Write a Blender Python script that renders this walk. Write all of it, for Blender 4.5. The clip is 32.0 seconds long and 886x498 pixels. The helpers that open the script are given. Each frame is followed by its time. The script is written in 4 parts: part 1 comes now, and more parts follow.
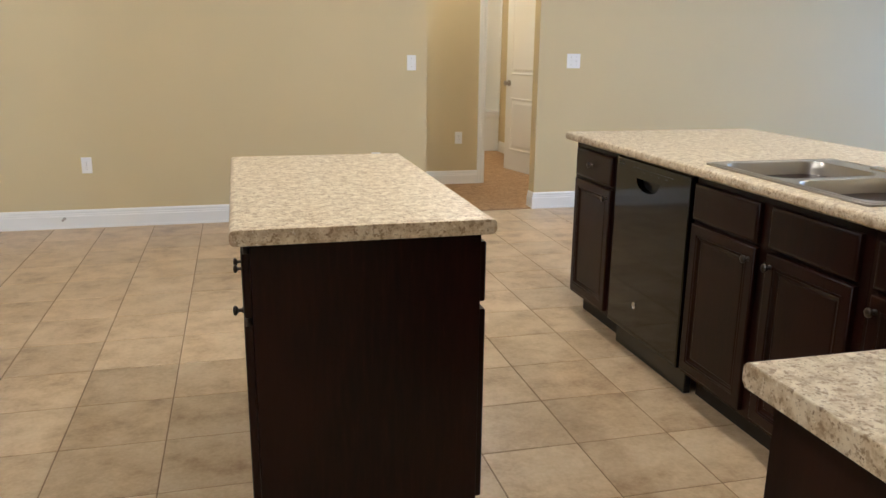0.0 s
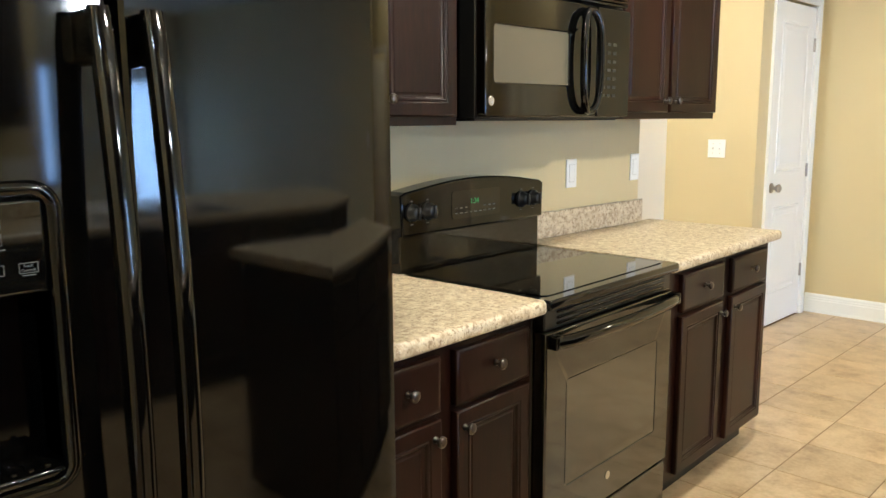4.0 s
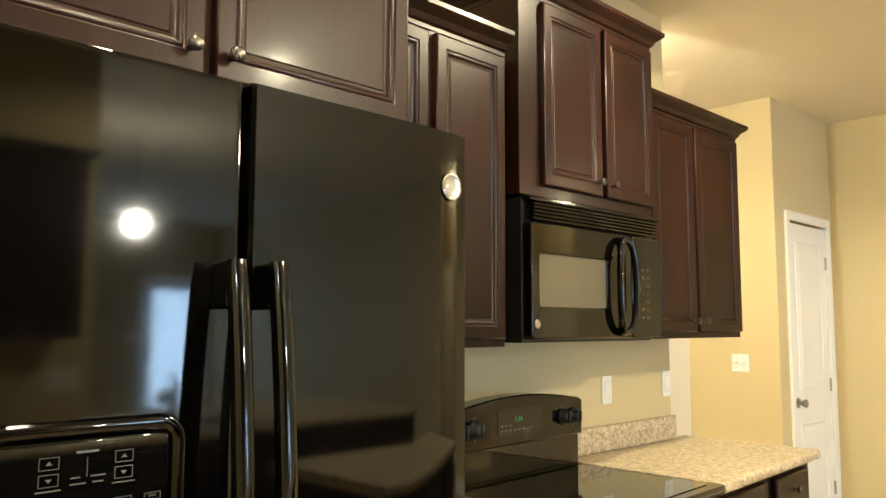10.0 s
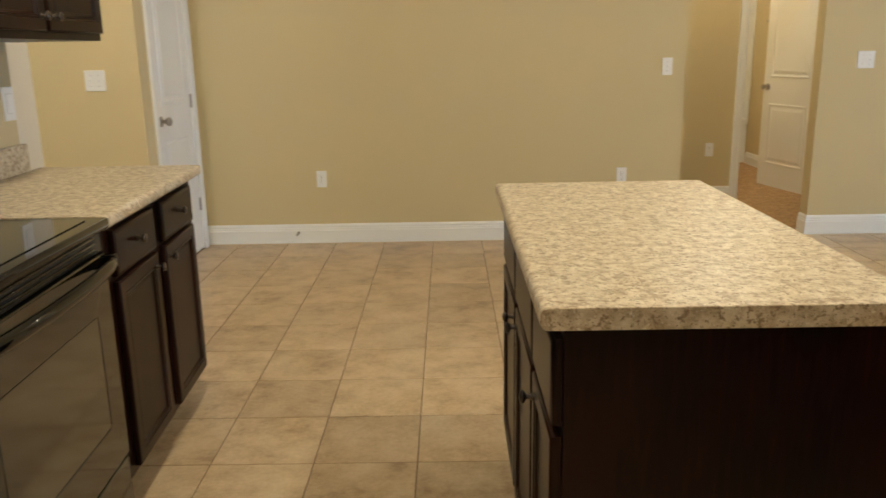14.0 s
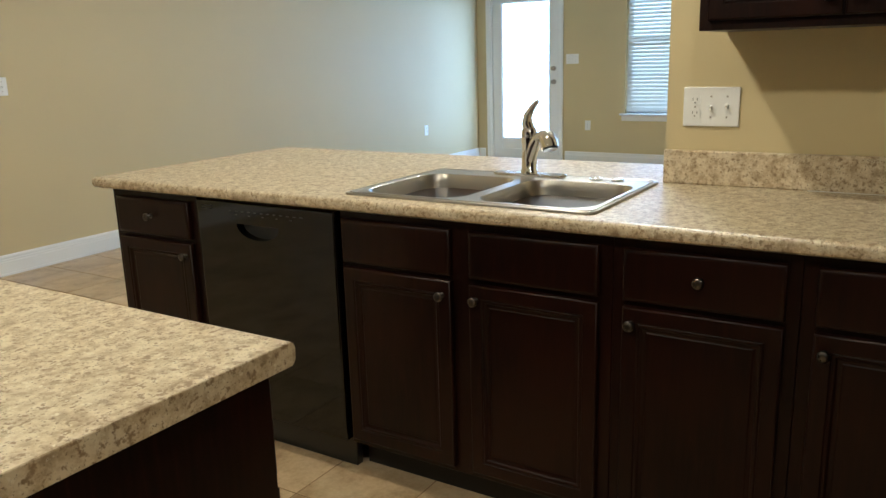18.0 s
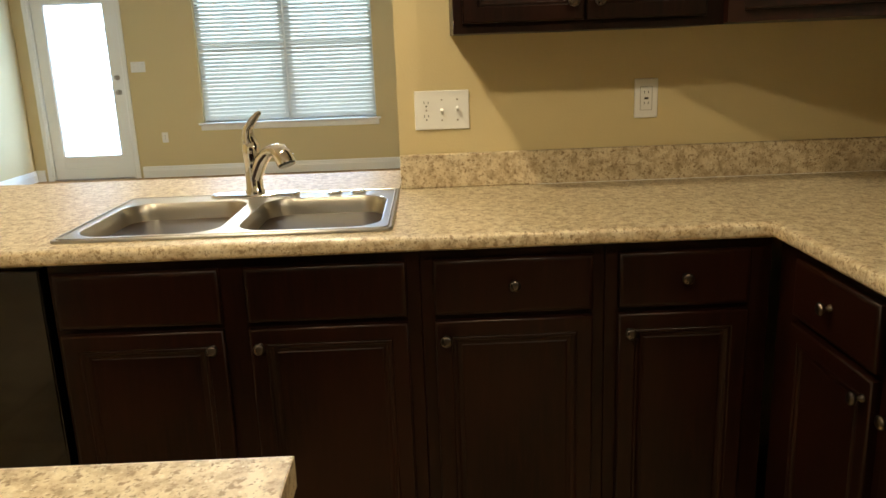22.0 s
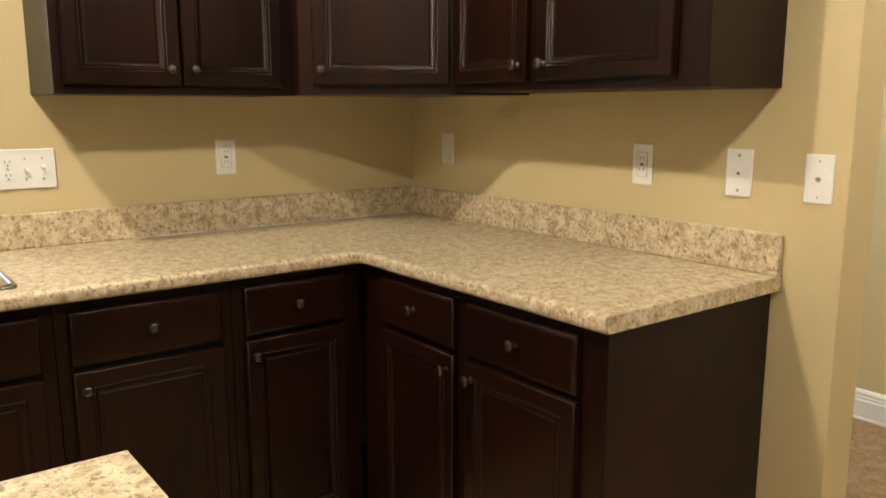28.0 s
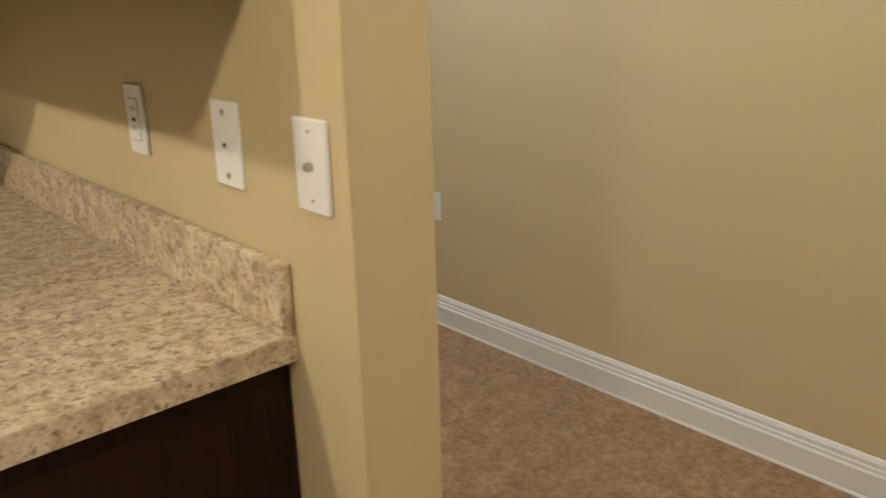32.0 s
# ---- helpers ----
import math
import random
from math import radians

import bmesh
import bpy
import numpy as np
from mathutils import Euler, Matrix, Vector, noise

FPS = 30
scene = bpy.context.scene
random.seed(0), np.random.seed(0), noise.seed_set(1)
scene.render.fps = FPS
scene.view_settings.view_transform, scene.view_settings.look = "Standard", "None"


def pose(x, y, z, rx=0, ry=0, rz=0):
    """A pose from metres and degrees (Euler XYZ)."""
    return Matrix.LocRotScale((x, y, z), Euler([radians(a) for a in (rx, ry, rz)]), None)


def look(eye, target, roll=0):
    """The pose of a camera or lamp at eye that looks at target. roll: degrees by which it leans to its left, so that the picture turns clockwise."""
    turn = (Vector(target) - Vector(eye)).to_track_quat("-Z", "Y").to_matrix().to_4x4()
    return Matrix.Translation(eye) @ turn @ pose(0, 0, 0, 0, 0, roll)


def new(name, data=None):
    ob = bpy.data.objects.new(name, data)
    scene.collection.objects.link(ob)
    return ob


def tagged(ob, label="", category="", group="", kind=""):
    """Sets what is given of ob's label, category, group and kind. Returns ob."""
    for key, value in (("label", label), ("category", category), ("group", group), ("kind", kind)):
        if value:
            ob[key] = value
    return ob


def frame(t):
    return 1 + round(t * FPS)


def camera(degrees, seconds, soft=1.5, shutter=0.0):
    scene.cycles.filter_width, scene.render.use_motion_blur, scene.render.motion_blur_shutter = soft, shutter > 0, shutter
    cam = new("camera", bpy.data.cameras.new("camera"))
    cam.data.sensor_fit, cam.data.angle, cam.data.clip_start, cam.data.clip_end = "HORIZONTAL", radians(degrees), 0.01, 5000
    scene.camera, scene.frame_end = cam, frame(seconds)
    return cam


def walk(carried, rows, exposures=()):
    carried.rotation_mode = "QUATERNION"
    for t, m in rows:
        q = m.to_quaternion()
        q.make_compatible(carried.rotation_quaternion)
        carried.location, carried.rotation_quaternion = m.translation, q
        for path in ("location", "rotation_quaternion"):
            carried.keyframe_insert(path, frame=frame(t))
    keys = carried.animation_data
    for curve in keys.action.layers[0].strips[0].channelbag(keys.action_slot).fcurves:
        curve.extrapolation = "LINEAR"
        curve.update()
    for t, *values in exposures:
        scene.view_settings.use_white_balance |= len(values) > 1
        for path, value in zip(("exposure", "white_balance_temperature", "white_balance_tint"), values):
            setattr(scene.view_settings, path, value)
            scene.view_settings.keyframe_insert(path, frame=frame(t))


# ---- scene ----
cam = camera(58.43, 32.0, shutter=0.22)
PATH = [
    (0.0, (0.233, 0.117, 1.330), (0.717, 1.992, 0.828), 0.65),
    (0.5, (0.245, 0.175, 1.333), (0.657, 2.073, 0.856), 0.47),
    (1.0, (0.265, 0.310, 1.335), (0.485, 2.247, 0.887), -0.88),
    (1.5, (0.275, 0.417, 1.339), (0.236, 2.370, 0.908), -1.45),
    (2.0, (0.313, 0.486, 1.340), (-0.211, 2.378, 0.960), -1.95),
    (2.5, (0.350, 0.531, 1.353), (-0.596, 2.256, 0.995), -1.26),
    (3.0, (0.399, 0.536, 1.365), (-0.851, 2.061, 1.030), -1.06),
    (3.5, (0.396, 0.503, 1.362), (-0.969, 1.931, 1.044), -0.39),
    (4.0, (0.382, 0.405, 1.369), (-0.999, 1.816, 1.050), -0.35),
    (4.5, (0.394, 0.327, 1.371), (-0.964, 1.758, 1.043), -0.13),
    (6.5, (0.380, 0.283, 1.359), (-0.965, 1.730, 1.048), -0.86),
    (7.0, (0.385, 0.286, 1.361), (-0.975, 1.720, 1.054), -0.81),
    (7.5, (0.387, 0.278, 1.358), (-0.983, 1.703, 1.054), -0.91),
    (8.0, (0.376, 0.279, 1.366), (-0.990, 1.709, 1.064), -0.79),
    (8.5, (0.373, 0.273, 1.378), (-1.005, 1.717, 1.248), -0.49),
    (9.0, (0.369, 0.255, 1.412), (-1.025, 1.688, 1.491), -0.21),
    (9.5, (0.383, 0.247, 1.423), (-1.023, 1.657, 1.611), -0.26),
    (10.0, (0.370, 0.247, 1.419), (-1.038, 1.654, 1.612), 0.14),
    (10.5, (0.363, 0.246, 1.408), (-1.044, 1.664, 1.517), -0.16),
    (11.0, (0.361, 0.269, 1.388), (-1.040, 1.695, 1.319), -0.30),
    (11.5, (0.314, 0.333, 1.355), (-1.075, 1.756, 1.142), -0.95),
    (12.0, (0.279, 0.405, 1.351), (-1.038, 1.881, 1.058), -1.34),
    (12.5, (0.248, 0.450, 1.338), (-0.883, 2.063, 0.996), -0.65),
    (13.0, (0.127, 0.553, 1.338), (-0.637, 2.358, 0.943), -0.63),
    (13.5, (0.058, 0.617, 1.341), (-0.292, 2.535, 0.893), -0.99),
    (14.0, (0.055, 0.722, 1.318), (0.037, 2.662, 0.831), -1.06),
    (14.5, (0.057, 0.852, 1.305), (0.324, 2.771, 0.808), -0.93),
    (15.0, (0.062, 0.938, 1.302), (0.591, 2.800, 0.799), -0.79),
    (15.5, (0.065, 1.032, 1.307), (1.036, 2.710, 0.816), -1.25),
    (17.5, (0.017, 1.150, 1.310), (1.643, 2.213, 0.833), -2.17),
    (18.0, (0.023, 1.153, 1.313), (1.668, 2.187, 0.840), -1.70),
    (18.5, (0.026, 1.155, 1.314), (1.679, 2.178, 0.846), -1.11),
    (19.0, (0.025, 1.159, 1.310), (1.681, 2.172, 0.832), -0.54),
    (19.5, (0.060, 1.199, 1.303), (1.721, 2.199, 0.811), -0.44),
    (20.0, (0.143, 1.298, 1.295), (1.843, 2.227, 0.800), -0.97),
    (20.5, (0.190, 1.413, 1.301), (1.992, 2.116, 0.794), -1.24),
    (21.0, (0.196, 1.574, 1.314), (2.101, 1.919, 0.810), -2.15),
    (21.5, (0.158, 1.683, 1.324), (2.094, 1.798, 0.836), -2.06),
    (22.0, (0.070, 1.770, 1.325), (2.008, 1.748, 0.832), -2.14),
    (22.5, (0.004, 1.888, 1.305), (1.940, 1.731, 0.830), -0.73),
    (23.0, (0.032, 2.033, 1.319), (1.926, 1.535, 0.911), -0.34),
    (23.5, (0.053, 2.140, 1.346), (1.813, 1.240, 1.045), 0.61),
    (24.0, (-0.041, 2.175, 1.368), (1.636, 1.117, 1.109), 0.46),
    (24.5, (-0.131, 2.216, 1.384), (1.510, 1.084, 1.222), 0.12),
    (25.0, (-0.180, 2.249, 1.409), (1.443, 1.081, 1.391), 0.44),
    (25.5, (-0.206, 2.288, 1.426), (1.405, 1.112, 1.574), 1.21),
    (27.5, (-0.160, 2.227, 1.329), (1.434, 1.030, 1.166), 1.41),
    (28.0, (-0.116, 2.171, 1.320), (1.447, 0.973, 0.969), 0.01),
    (28.5, (-0.046, 2.118, 1.314), (1.458, 0.928, 0.747), -1.64),
    (29.0, (0.018, 2.089, 1.294), (1.475, 0.856, 0.695), -2.42),
    (29.5, (0.038, 2.042, 1.285), (1.450, 0.759, 0.684), -2.79),
    (30.0, (0.008, 1.907, 1.295), (1.412, 0.617, 0.690), -2.61),
    (30.5, (-0.039, 1.690, 1.315), (1.358, 0.391, 0.716), -1.40),
    (31.0, (0.005, 1.422, 1.342), (1.404, 0.127, 0.739), -2.78),
    (31.5, (0.031, 1.160, 1.302), (1.440, -0.150, 0.754), -3.55),
    (32.0, (0.027, 0.865, 1.351), (1.433, -0.416, 0.731), -1.42),
]
EXPOSURES = [(0.0, -0.44, 4850, 13), (1.0, -0.47, 4850, 14), (2.0, -0.74, 5000, 16), (3.0, -0.2, 5000, 9), (4.0, 0.27, 5150, 5), (7.0, 0.27, 5650, 1),
             (8.0, 0.23, 5750, 1), (9.0, 0.15, 6050, -1), (10.0, 0.26, 6300, 1), (11.0, 0.19, 5900, 0), (12.0, 0.35, 5550, 3), (13.0, -0.12, 5750, 5),
             (14.0, -0.72, 5650, 7), (15.0, -0.71, 5050, 10), (18.0, -0.79, 5300, 4), (20.0, -0.64, 5500, 4), (21.0, -0.74, 5850, 5),
             (22.0, -0.69, 6600, 4), (23.0, -0.55, 7150, 1), (24.0, -0.13, 8200, -4), (25.0, -0.24, 6650, 4), (28.0, -0.12, 5650, 9),
             (29.0, 0.26, 5400, 10), (30.0, 0.37, 5200, 8), (31.0, -0.15, 5550, 9), (32.0, -0.47, 5550, 11)]

walk(cam, [(t, look(eye, target, roll)) for t, eye, target, roll in PATH], exposures=EXPOSURES)

# ---- plan, in metres ----
XS, YB, XR = 2.455, 0.35, -1.495      # sink wall, back wall, range wall
YF, XP, YP = 6.229, -1.665, 5.247     # far wall, pantry door wall, pantry front wall
XL, ZC = 9.10, 2.89                   # living room end wall, ceiling
PEND = (4.0, 2.75, 2.165)            # the living room pendant
TOP, THICK = 0.914, 0.038             # worktop height and thickness

# ---- world, sun, lights ----
world = bpy.data.worlds.new("world")
scene.world = world
world.use_nodes = True
wn = world.node_tree
sky = wn.nodes.new("ShaderNodeTexSky")
sky.sky_type, sky.sun_disc = "NISHITA", False
sky.sun_elevation, sky.sun_rotation = radians(42), radians(200)
wn.links.new(sky.outputs[0], wn.nodes["Background"].inputs[0])
wn.nodes["Background"].inputs[1].default_value = 0.12
sun = new("sun", bpy.data.lights.new("sun", "SUN"))
sun.data.energy, sun.data.angle, sun.data.color = 3.0, radians(0.5), (1, 0.95, 0.86)
sun.matrix_world = look((0, 0, 20), (-3, 14, 3))


def lamp(name, at, watts, colour, radius):
    ob = new(name, bpy.data.lights.new(name, "POINT"))
    ob.data.energy, ob.data.color, ob.data.shadow_soft_size = watts, colour, radius
    ob.location = at
    return ob


def window_light(name, at, target, w, h, watts, colour):
    ob = new(name, bpy.data.lights.new(name, "AREA"))
    ob.data.shape, ob.data.size, ob.data.size_y = "RECTANGLE", w, h
    ob.data.energy, ob.data.color = watts, colour
    ob.matrix_world = look(at, target)
    return ob


WARM = (1.0, 0.82, 0.55)
KITCHEN = [(-0.45, 2.66), (1.50, 2.56), (-0.32, 0.92)]   # three lights round the island and walkway
LAMPS = KITCHEN + [(-0.5, -0.5), (2.2, -0.5), (2.2, 6.9)]


def downlight(name, at, watts, colour):
    ob = new(name, bpy.data.lights.new(name, "SPOT"))
    ob.data.energy, ob.data.color, ob.data.shadow_soft_size = watts, colour, 0.06
    ob.data.spot_size, ob.data.spot_blend = radians(172), 0.25
    ob.location = at
    return ob


for (x, y), watts in zip(KITCHEN, (120, 165, 80)):
    downlight("kitchen_lamp", (x, y, 2.80), watts, WARM)
# added fill for the carpeted hall; its real light source is unseen
lamp("hall_lamp", (-0.5, -0.5, 2.76), 22, (1.0, 0.94, 0.88), 0.08)
lamp("hall_lamp", (2.2, -0.5, 2.76), 84, (0.76, 0.84, 1.0), 0.08)
# unseen lights added to brighten the rear hall and bathroom
lamp("rear_hall_lamp", (2.2, 6.9, 2.76), 48, WARM, 0.06)
lamp("bath_lamp", (2.7, 8.6, 2.7), 75, WARM, 0.06)
# fill light hidden behind the range wall, added to brighten the passage wall
lamp("passage_lamp", (-1.76, 3.15, 2.7), 55, (1.0, 0.92, 0.80), 0.06)
DAY = (0.42, 0.62, 1.0)
window_light("door_daylight", (XL + 0.085, 5.59, 1.10), (0, 5.59, 1.0), 0.64, 1.66, 42, DAY)
window_light("window_daylight", (XL + 0.004, 3.33, 1.35), (0, 3.33, 1.35), 1.85, 1.45, 125, DAY)


# ---- materials ----
def principled(name, colour, rough=0.5, metal=0.0, coat=0.0, spec=0.5):
    mat = bpy.data.materials.new(name)
    mat.use_nodes = True
    b = mat.node_tree.nodes["Principled BSDF"]
    b.inputs["Base Color"].default_value = (*colour, 1)
    b.inputs["Roughness"].default_value = rough
    b.inputs["Metallic"].default_value = metal
    b.inputs["Coat Weight"].default_value = coat
    b.inputs["Coat Roughness"].default_value = 0.12
    b.inputs["Specular IOR Level"].default_value = spec
    return mat


def node(mat, kind, **values):
    n = mat.node_tree.nodes.new(kind)
    for key, value in values.items():
        n.inputs[key.replace("_", " ")].default_value = value
    return n


def join(mat, a, b):
    mat.node_tree.links.new(a, b)


def bsdf(mat):
    return mat.node_tree.nodes["Principled BSDF"]


def coords(mat, scale=(1, 1, 1)):
    tc = node(mat, "ShaderNodeTexCoord")
    mp = node(mat, "ShaderNodeMapping", Scale=scale)
    join(mat, tc.outputs["Object"], mp.inputs["Vector"])
    return mp.outputs[0]


def noise_of(mat, vec, scale, detail=3.0, rough=0.55):
    n = node(mat, "ShaderNodeTexNoise", Scale=scale, Detail=detail, Roughness=rough)
    join(mat, vec, n.inputs["Vector"])
    return n.outputs["Fac"]


def ramp(mat, fac, stops):
    r = node(mat, "ShaderNodeValToRGB")
    while len(r.color_ramp.elements) < len(stops):
        r.color_ramp.elements.new(0.5)
    for e, (at, c) in zip(r.color_ramp.elements, stops):
        e.position, e.color = at, (*c, 1)
    join(mat, fac, r.inputs[0])
    return r.outputs[0]


def mix(mat, fac, a, b, how="MIX"):
    n = mat.node_tree.nodes.new("ShaderNodeMix")
    n.data_type, n.blend_type = "RGBA", how
    for sock, value in ((n.inputs[0], fac), (n.inputs[6], a), (n.inputs[7], b)):
        if isinstance(value, (int, float)):
            sock.default_value = value
        elif isinstance(value, tuple):
            sock.default_value = (*value, 1)
        else:
            join(mat, value, sock)
    return n.outputs[2]


def bump(mat, height, strength, distance=0.002):
    n = node(mat, "ShaderNodeBump", Strength=strength, Distance=distance)
    join(mat, height, n.inputs["Height"])
    join(mat, n.outputs[0], bsdf(mat).inputs["Normal"])


def rough_from(mat, fac, lo, hi):
    r = node(mat, "ShaderNodeMapRange", To_Min=lo, To_Max=hi)
    join(mat, fac, r.inputs[0])
    join(mat, r.outputs[0], bsdf(mat).inputs["Roughness"])


def paint(name, colour, rough, grain=0.25):
    mat = principled(name, colour, rough)
    v = coords(mat)
    big = noise_of(mat, v, 0.9, 3)
    fine = noise_of(mat, v, 160, 2)
    c = mix(mat, big, tuple(x * 0.95 for x in colour), tuple(min(1, x * 1.05) for x in colour))
    join(mat, c, bsdf(mat).inputs["Base Color"])
    bump(mat, fine, grain, 0.0015)
    return mat


WALL = paint("wall_paint", (0.62, 0.518, 0.298), 0.62)
CEIL = paint("ceiling_paint", (0.74, 0.66, 0.50), 0.8, 0.6)
PALE = paint("pale_passage_wall_paint", (0.78, 0.72, 0.60), 0.6)
TRIM = paint("white_trim_paint", (0.85, 0.85, 0.83), 0.35, 0.03)
DOORPAINT = paint("white_door_paint", (0.85, 0.85, 0.83), 0.32, 0.06)


def stained_wood():
    mat = principled("espresso_stained_wood", (0.03, 0.010, 0.007), 0.36, 0, 0.06, 0.19)
    v = coords(mat, (14, 14, 1.2))
    grain = noise_of(mat, v, 6, 5, 0.65)
    patch = noise_of(mat, coords(mat, (1, 1, 0.5)), 2.6, 3)
    a = ramp(mat, grain, [(0.3, (0.0032, 0.0013, 0.0008)), (0.58, (0.0118, 0.0034, 0.0020)), (0.78, (0.028, 0.0082, 0.0046))])
    red = ramp(mat, patch, [(0.44, (0, 0, 0)), (0.62, (0.75, 0.75, 0.75))])
    join(mat, mix(mat, red, a, (0.021, 0.0056, 0.0030)), bsdf(mat).inputs["Base Color"])
    rough_from(mat, grain, 0.33, 0.37)
    bump(mat, grain, 0.015, 0.0005)
    return mat


WOOD = stained_wood()
# near-black toe kicks: the recess's shade is put into the colour
SHADOWED = principled("shaded_toe_kick_black", (0.006, 0.004, 0.0035), 0.6)


def speckled_laminate():
    mat = principled("granite_pattern_laminate", (0.6, 0.5, 0.34), 0.4, 0, 0, 0.5)
    v = coords(mat)
    big = noise_of(mat, v, 34, 4, 0.7)
    mid = noise_of(mat, v, 88, 3, 0.6)
    small = noise_of(mat, v, 190, 2, 0.6)
    vor = node(mat, "ShaderNodeTexVoronoi", Scale=95.0)
    join(mat, v, vor.inputs["Vector"])
    base = ramp(mat, big, [(0.33, (0.38, 0.285, 0.175)), (0.47, (0.56, 0.455, 0.305)), (0.6, (0.70, 0.61, 0.45))])
    c = mix(mat, ramp(mat, mid, [(0.56, (0, 0, 0)), (0.64, (1, 1, 1))]), base, (0.30, 0.210, 0.120))
    c = mix(mat, ramp(mat, mid, [(0.30, (1, 1, 1)), (0.38, (0, 0, 0))]), c, (0.76, 0.69, 0.55))
    c = mix(mat, ramp(mat, small, [(0.60, (0, 0, 0)), (0.68, (0.85, 0.85, 0.85))]), c, (0.20, 0.130, 0.074))
    c = mix(mat, ramp(mat, vor.outputs["Color"], [(0.86, (0, 0, 0)), (0.93, (0.7, 0.7, 0.7))]), c, (0.42, 0.315, 0.20))
    join(mat, c, bsdf(mat).inputs["Base Color"])
    rough_from(mat, small, 0.36, 0.46)
    bump(mat, small, 0.05, 0.0006)
    return mat


LAMINATE = speckled_laminate()


def gloss_black(name, rough, colour=(0.004, 0.004, 0.004), coat=0.0, spec=0.5):
    mat = principled(name, colour, rough, 0, coat, spec)
    bsdf(mat).inputs["Coat Roughness"].default_value = rough
    rough_from(mat, noise_of(mat, coords(mat), 3.0, 3), rough, rough + 0.03)
    return mat


BLACK = gloss_black("gloss_black_enamel", 0.045, (0.0016, 0.0015, 0.0013), 0.0, 0.5)
BLACKGLASS = gloss_black("black_glass", 0.025, (0.003, 0.003, 0.0026), 0.2, 0.55)
OVENBLACK = gloss_black("black_oven_door_glass", 0.06, (0.005, 0.0045, 0.003), 0.35, 0.7)
SATIN = gloss_black("satin_black_plastic", 0.28, (0.008, 0.008, 0.008))
WINDOWGLASS = principled("grey_oven_window_glass", (0.020, 0.017, 0.010), 0.07, 0, 0.6, 0.8)
MWGLASS = principled("microwave_window_glass", (0.09, 0.08, 0.058), 0.12)


def brushed(name, colour, rough, stretch):
    mat = principled(name, colour, rough, 1.0)
    n = noise_of(mat, coords(mat, stretch), 9, 4)
    rough_from(mat, n, rough - 0.06, rough + 0.1)
    bump(mat, n, 0.05, 0.0005)
    return mat


STEEL = brushed("brushed_stainless_steel", (0.47, 0.445, 0.405), 0.30, (30, 2, 30))
CHROME = principled("chrome", (0.75, 0.74, 0.72), 0.07, 1.0)
NICKEL = brushed("satin_nickel", (0.42, 0.39, 0.36), 0.30, (8, 8, 8))
PEWTER = brushed("dark_pewter_knob", (0.115, 0.10, 0.09), 0.28, (8, 8, 8))
PLASTIC = principled("white_wall_plate_plastic", (0.86, 0.86, 0.86), 0.32)
SLOT = principled("dark_slot", (0.03, 0.03, 0.03), 0.6)
SEAM = principled("shaded_plate_seam", (0.42, 0.41, 0.40), 0.5)
SCREW = principled("dull_plate_screw", (0.42, 0.41, 0.40), 0.45, 0.6)
SILVER = principled("silver_badge", (0.62, 0.62, 0.63), 0.25, 1.0)
MARK = principled("pale_printed_marking", (0.10, 0.10, 0.095), 0.5)


def glow(name, colour, strength):
    mat = principled(name, colour, 0.5)
    bsdf(mat).inputs["Emission Color"].default_value = (*colour, 1)
    bsdf(mat).inputs["Emission Strength"].default_value = strength
    return mat


GREEN = glow("green_display_digits", (0.1, 0.9, 0.15), 1.6)
CLOCKGREEN = glow("dim_green_clock_digits", (0.03, 0.16, 0.04), 0.5)
OPAL = glow("lit_opal_glass", (1.0, 0.80, 0.52), 5.0)


def tile_mat():
    mat = principled("beige_ceramic_tile", (0.4, 0.3, 0.2), 0.4)
    info = node(mat, "ShaderNodeObjectInfo")
    shift = node(mat, "ShaderNodeVectorMath")
    shift.operation = "MULTIPLY_ADD"
    tc = node(mat, "ShaderNodeTexCoord")
    join(mat, info.outputs["Random"], shift.inputs[0])
    shift.inputs[1].default_value = (37.0, 91.0, 13.0)
    join(mat, tc.outputs["Object"], shift.inputs[2])
    v = shift.outputs[0]
    big = noise_of(mat, v, 5.5, 5, 0.68)
    fine = noise_of(mat, v, 70, 3)
    c = ramp(mat, big, [(0.30, (0.32, 0.198, 0.098)), (0.43, (0.51, 0.365, 0.205)), (0.56, (0.63, 0.475, 0.290)), (0.70, (0.70, 0.555, 0.365))])
    c = mix(mat, 0.16, c, ramp(mat, fine, [(0.35, (0.34, 0.235, 0.128)), (0.65, (0.68, 0.54, 0.37))]))
    tone = node(mat, "ShaderNodeMapRange", To_Min=0.90, To_Max=1.06)
    join(mat, info.outputs["Random"], tone.inputs[0])
    hsv = node(mat, "ShaderNodeHueSaturation")
    join(mat, tone.outputs[0], hsv.inputs["Value"])
    join(mat, c, hsv.inputs["Color"])
    join(mat, hsv.outputs[0], bsdf(mat).inputs["Base Color"])
    rough_from(mat, big, 0.24, 0.40)
    bump(mat, big, 0.25, 0.003)
    return mat


TILE = tile_mat()
GROUT = paint("brown_grout", (0.24, 0.160, 0.090), 0.9, 0.5)


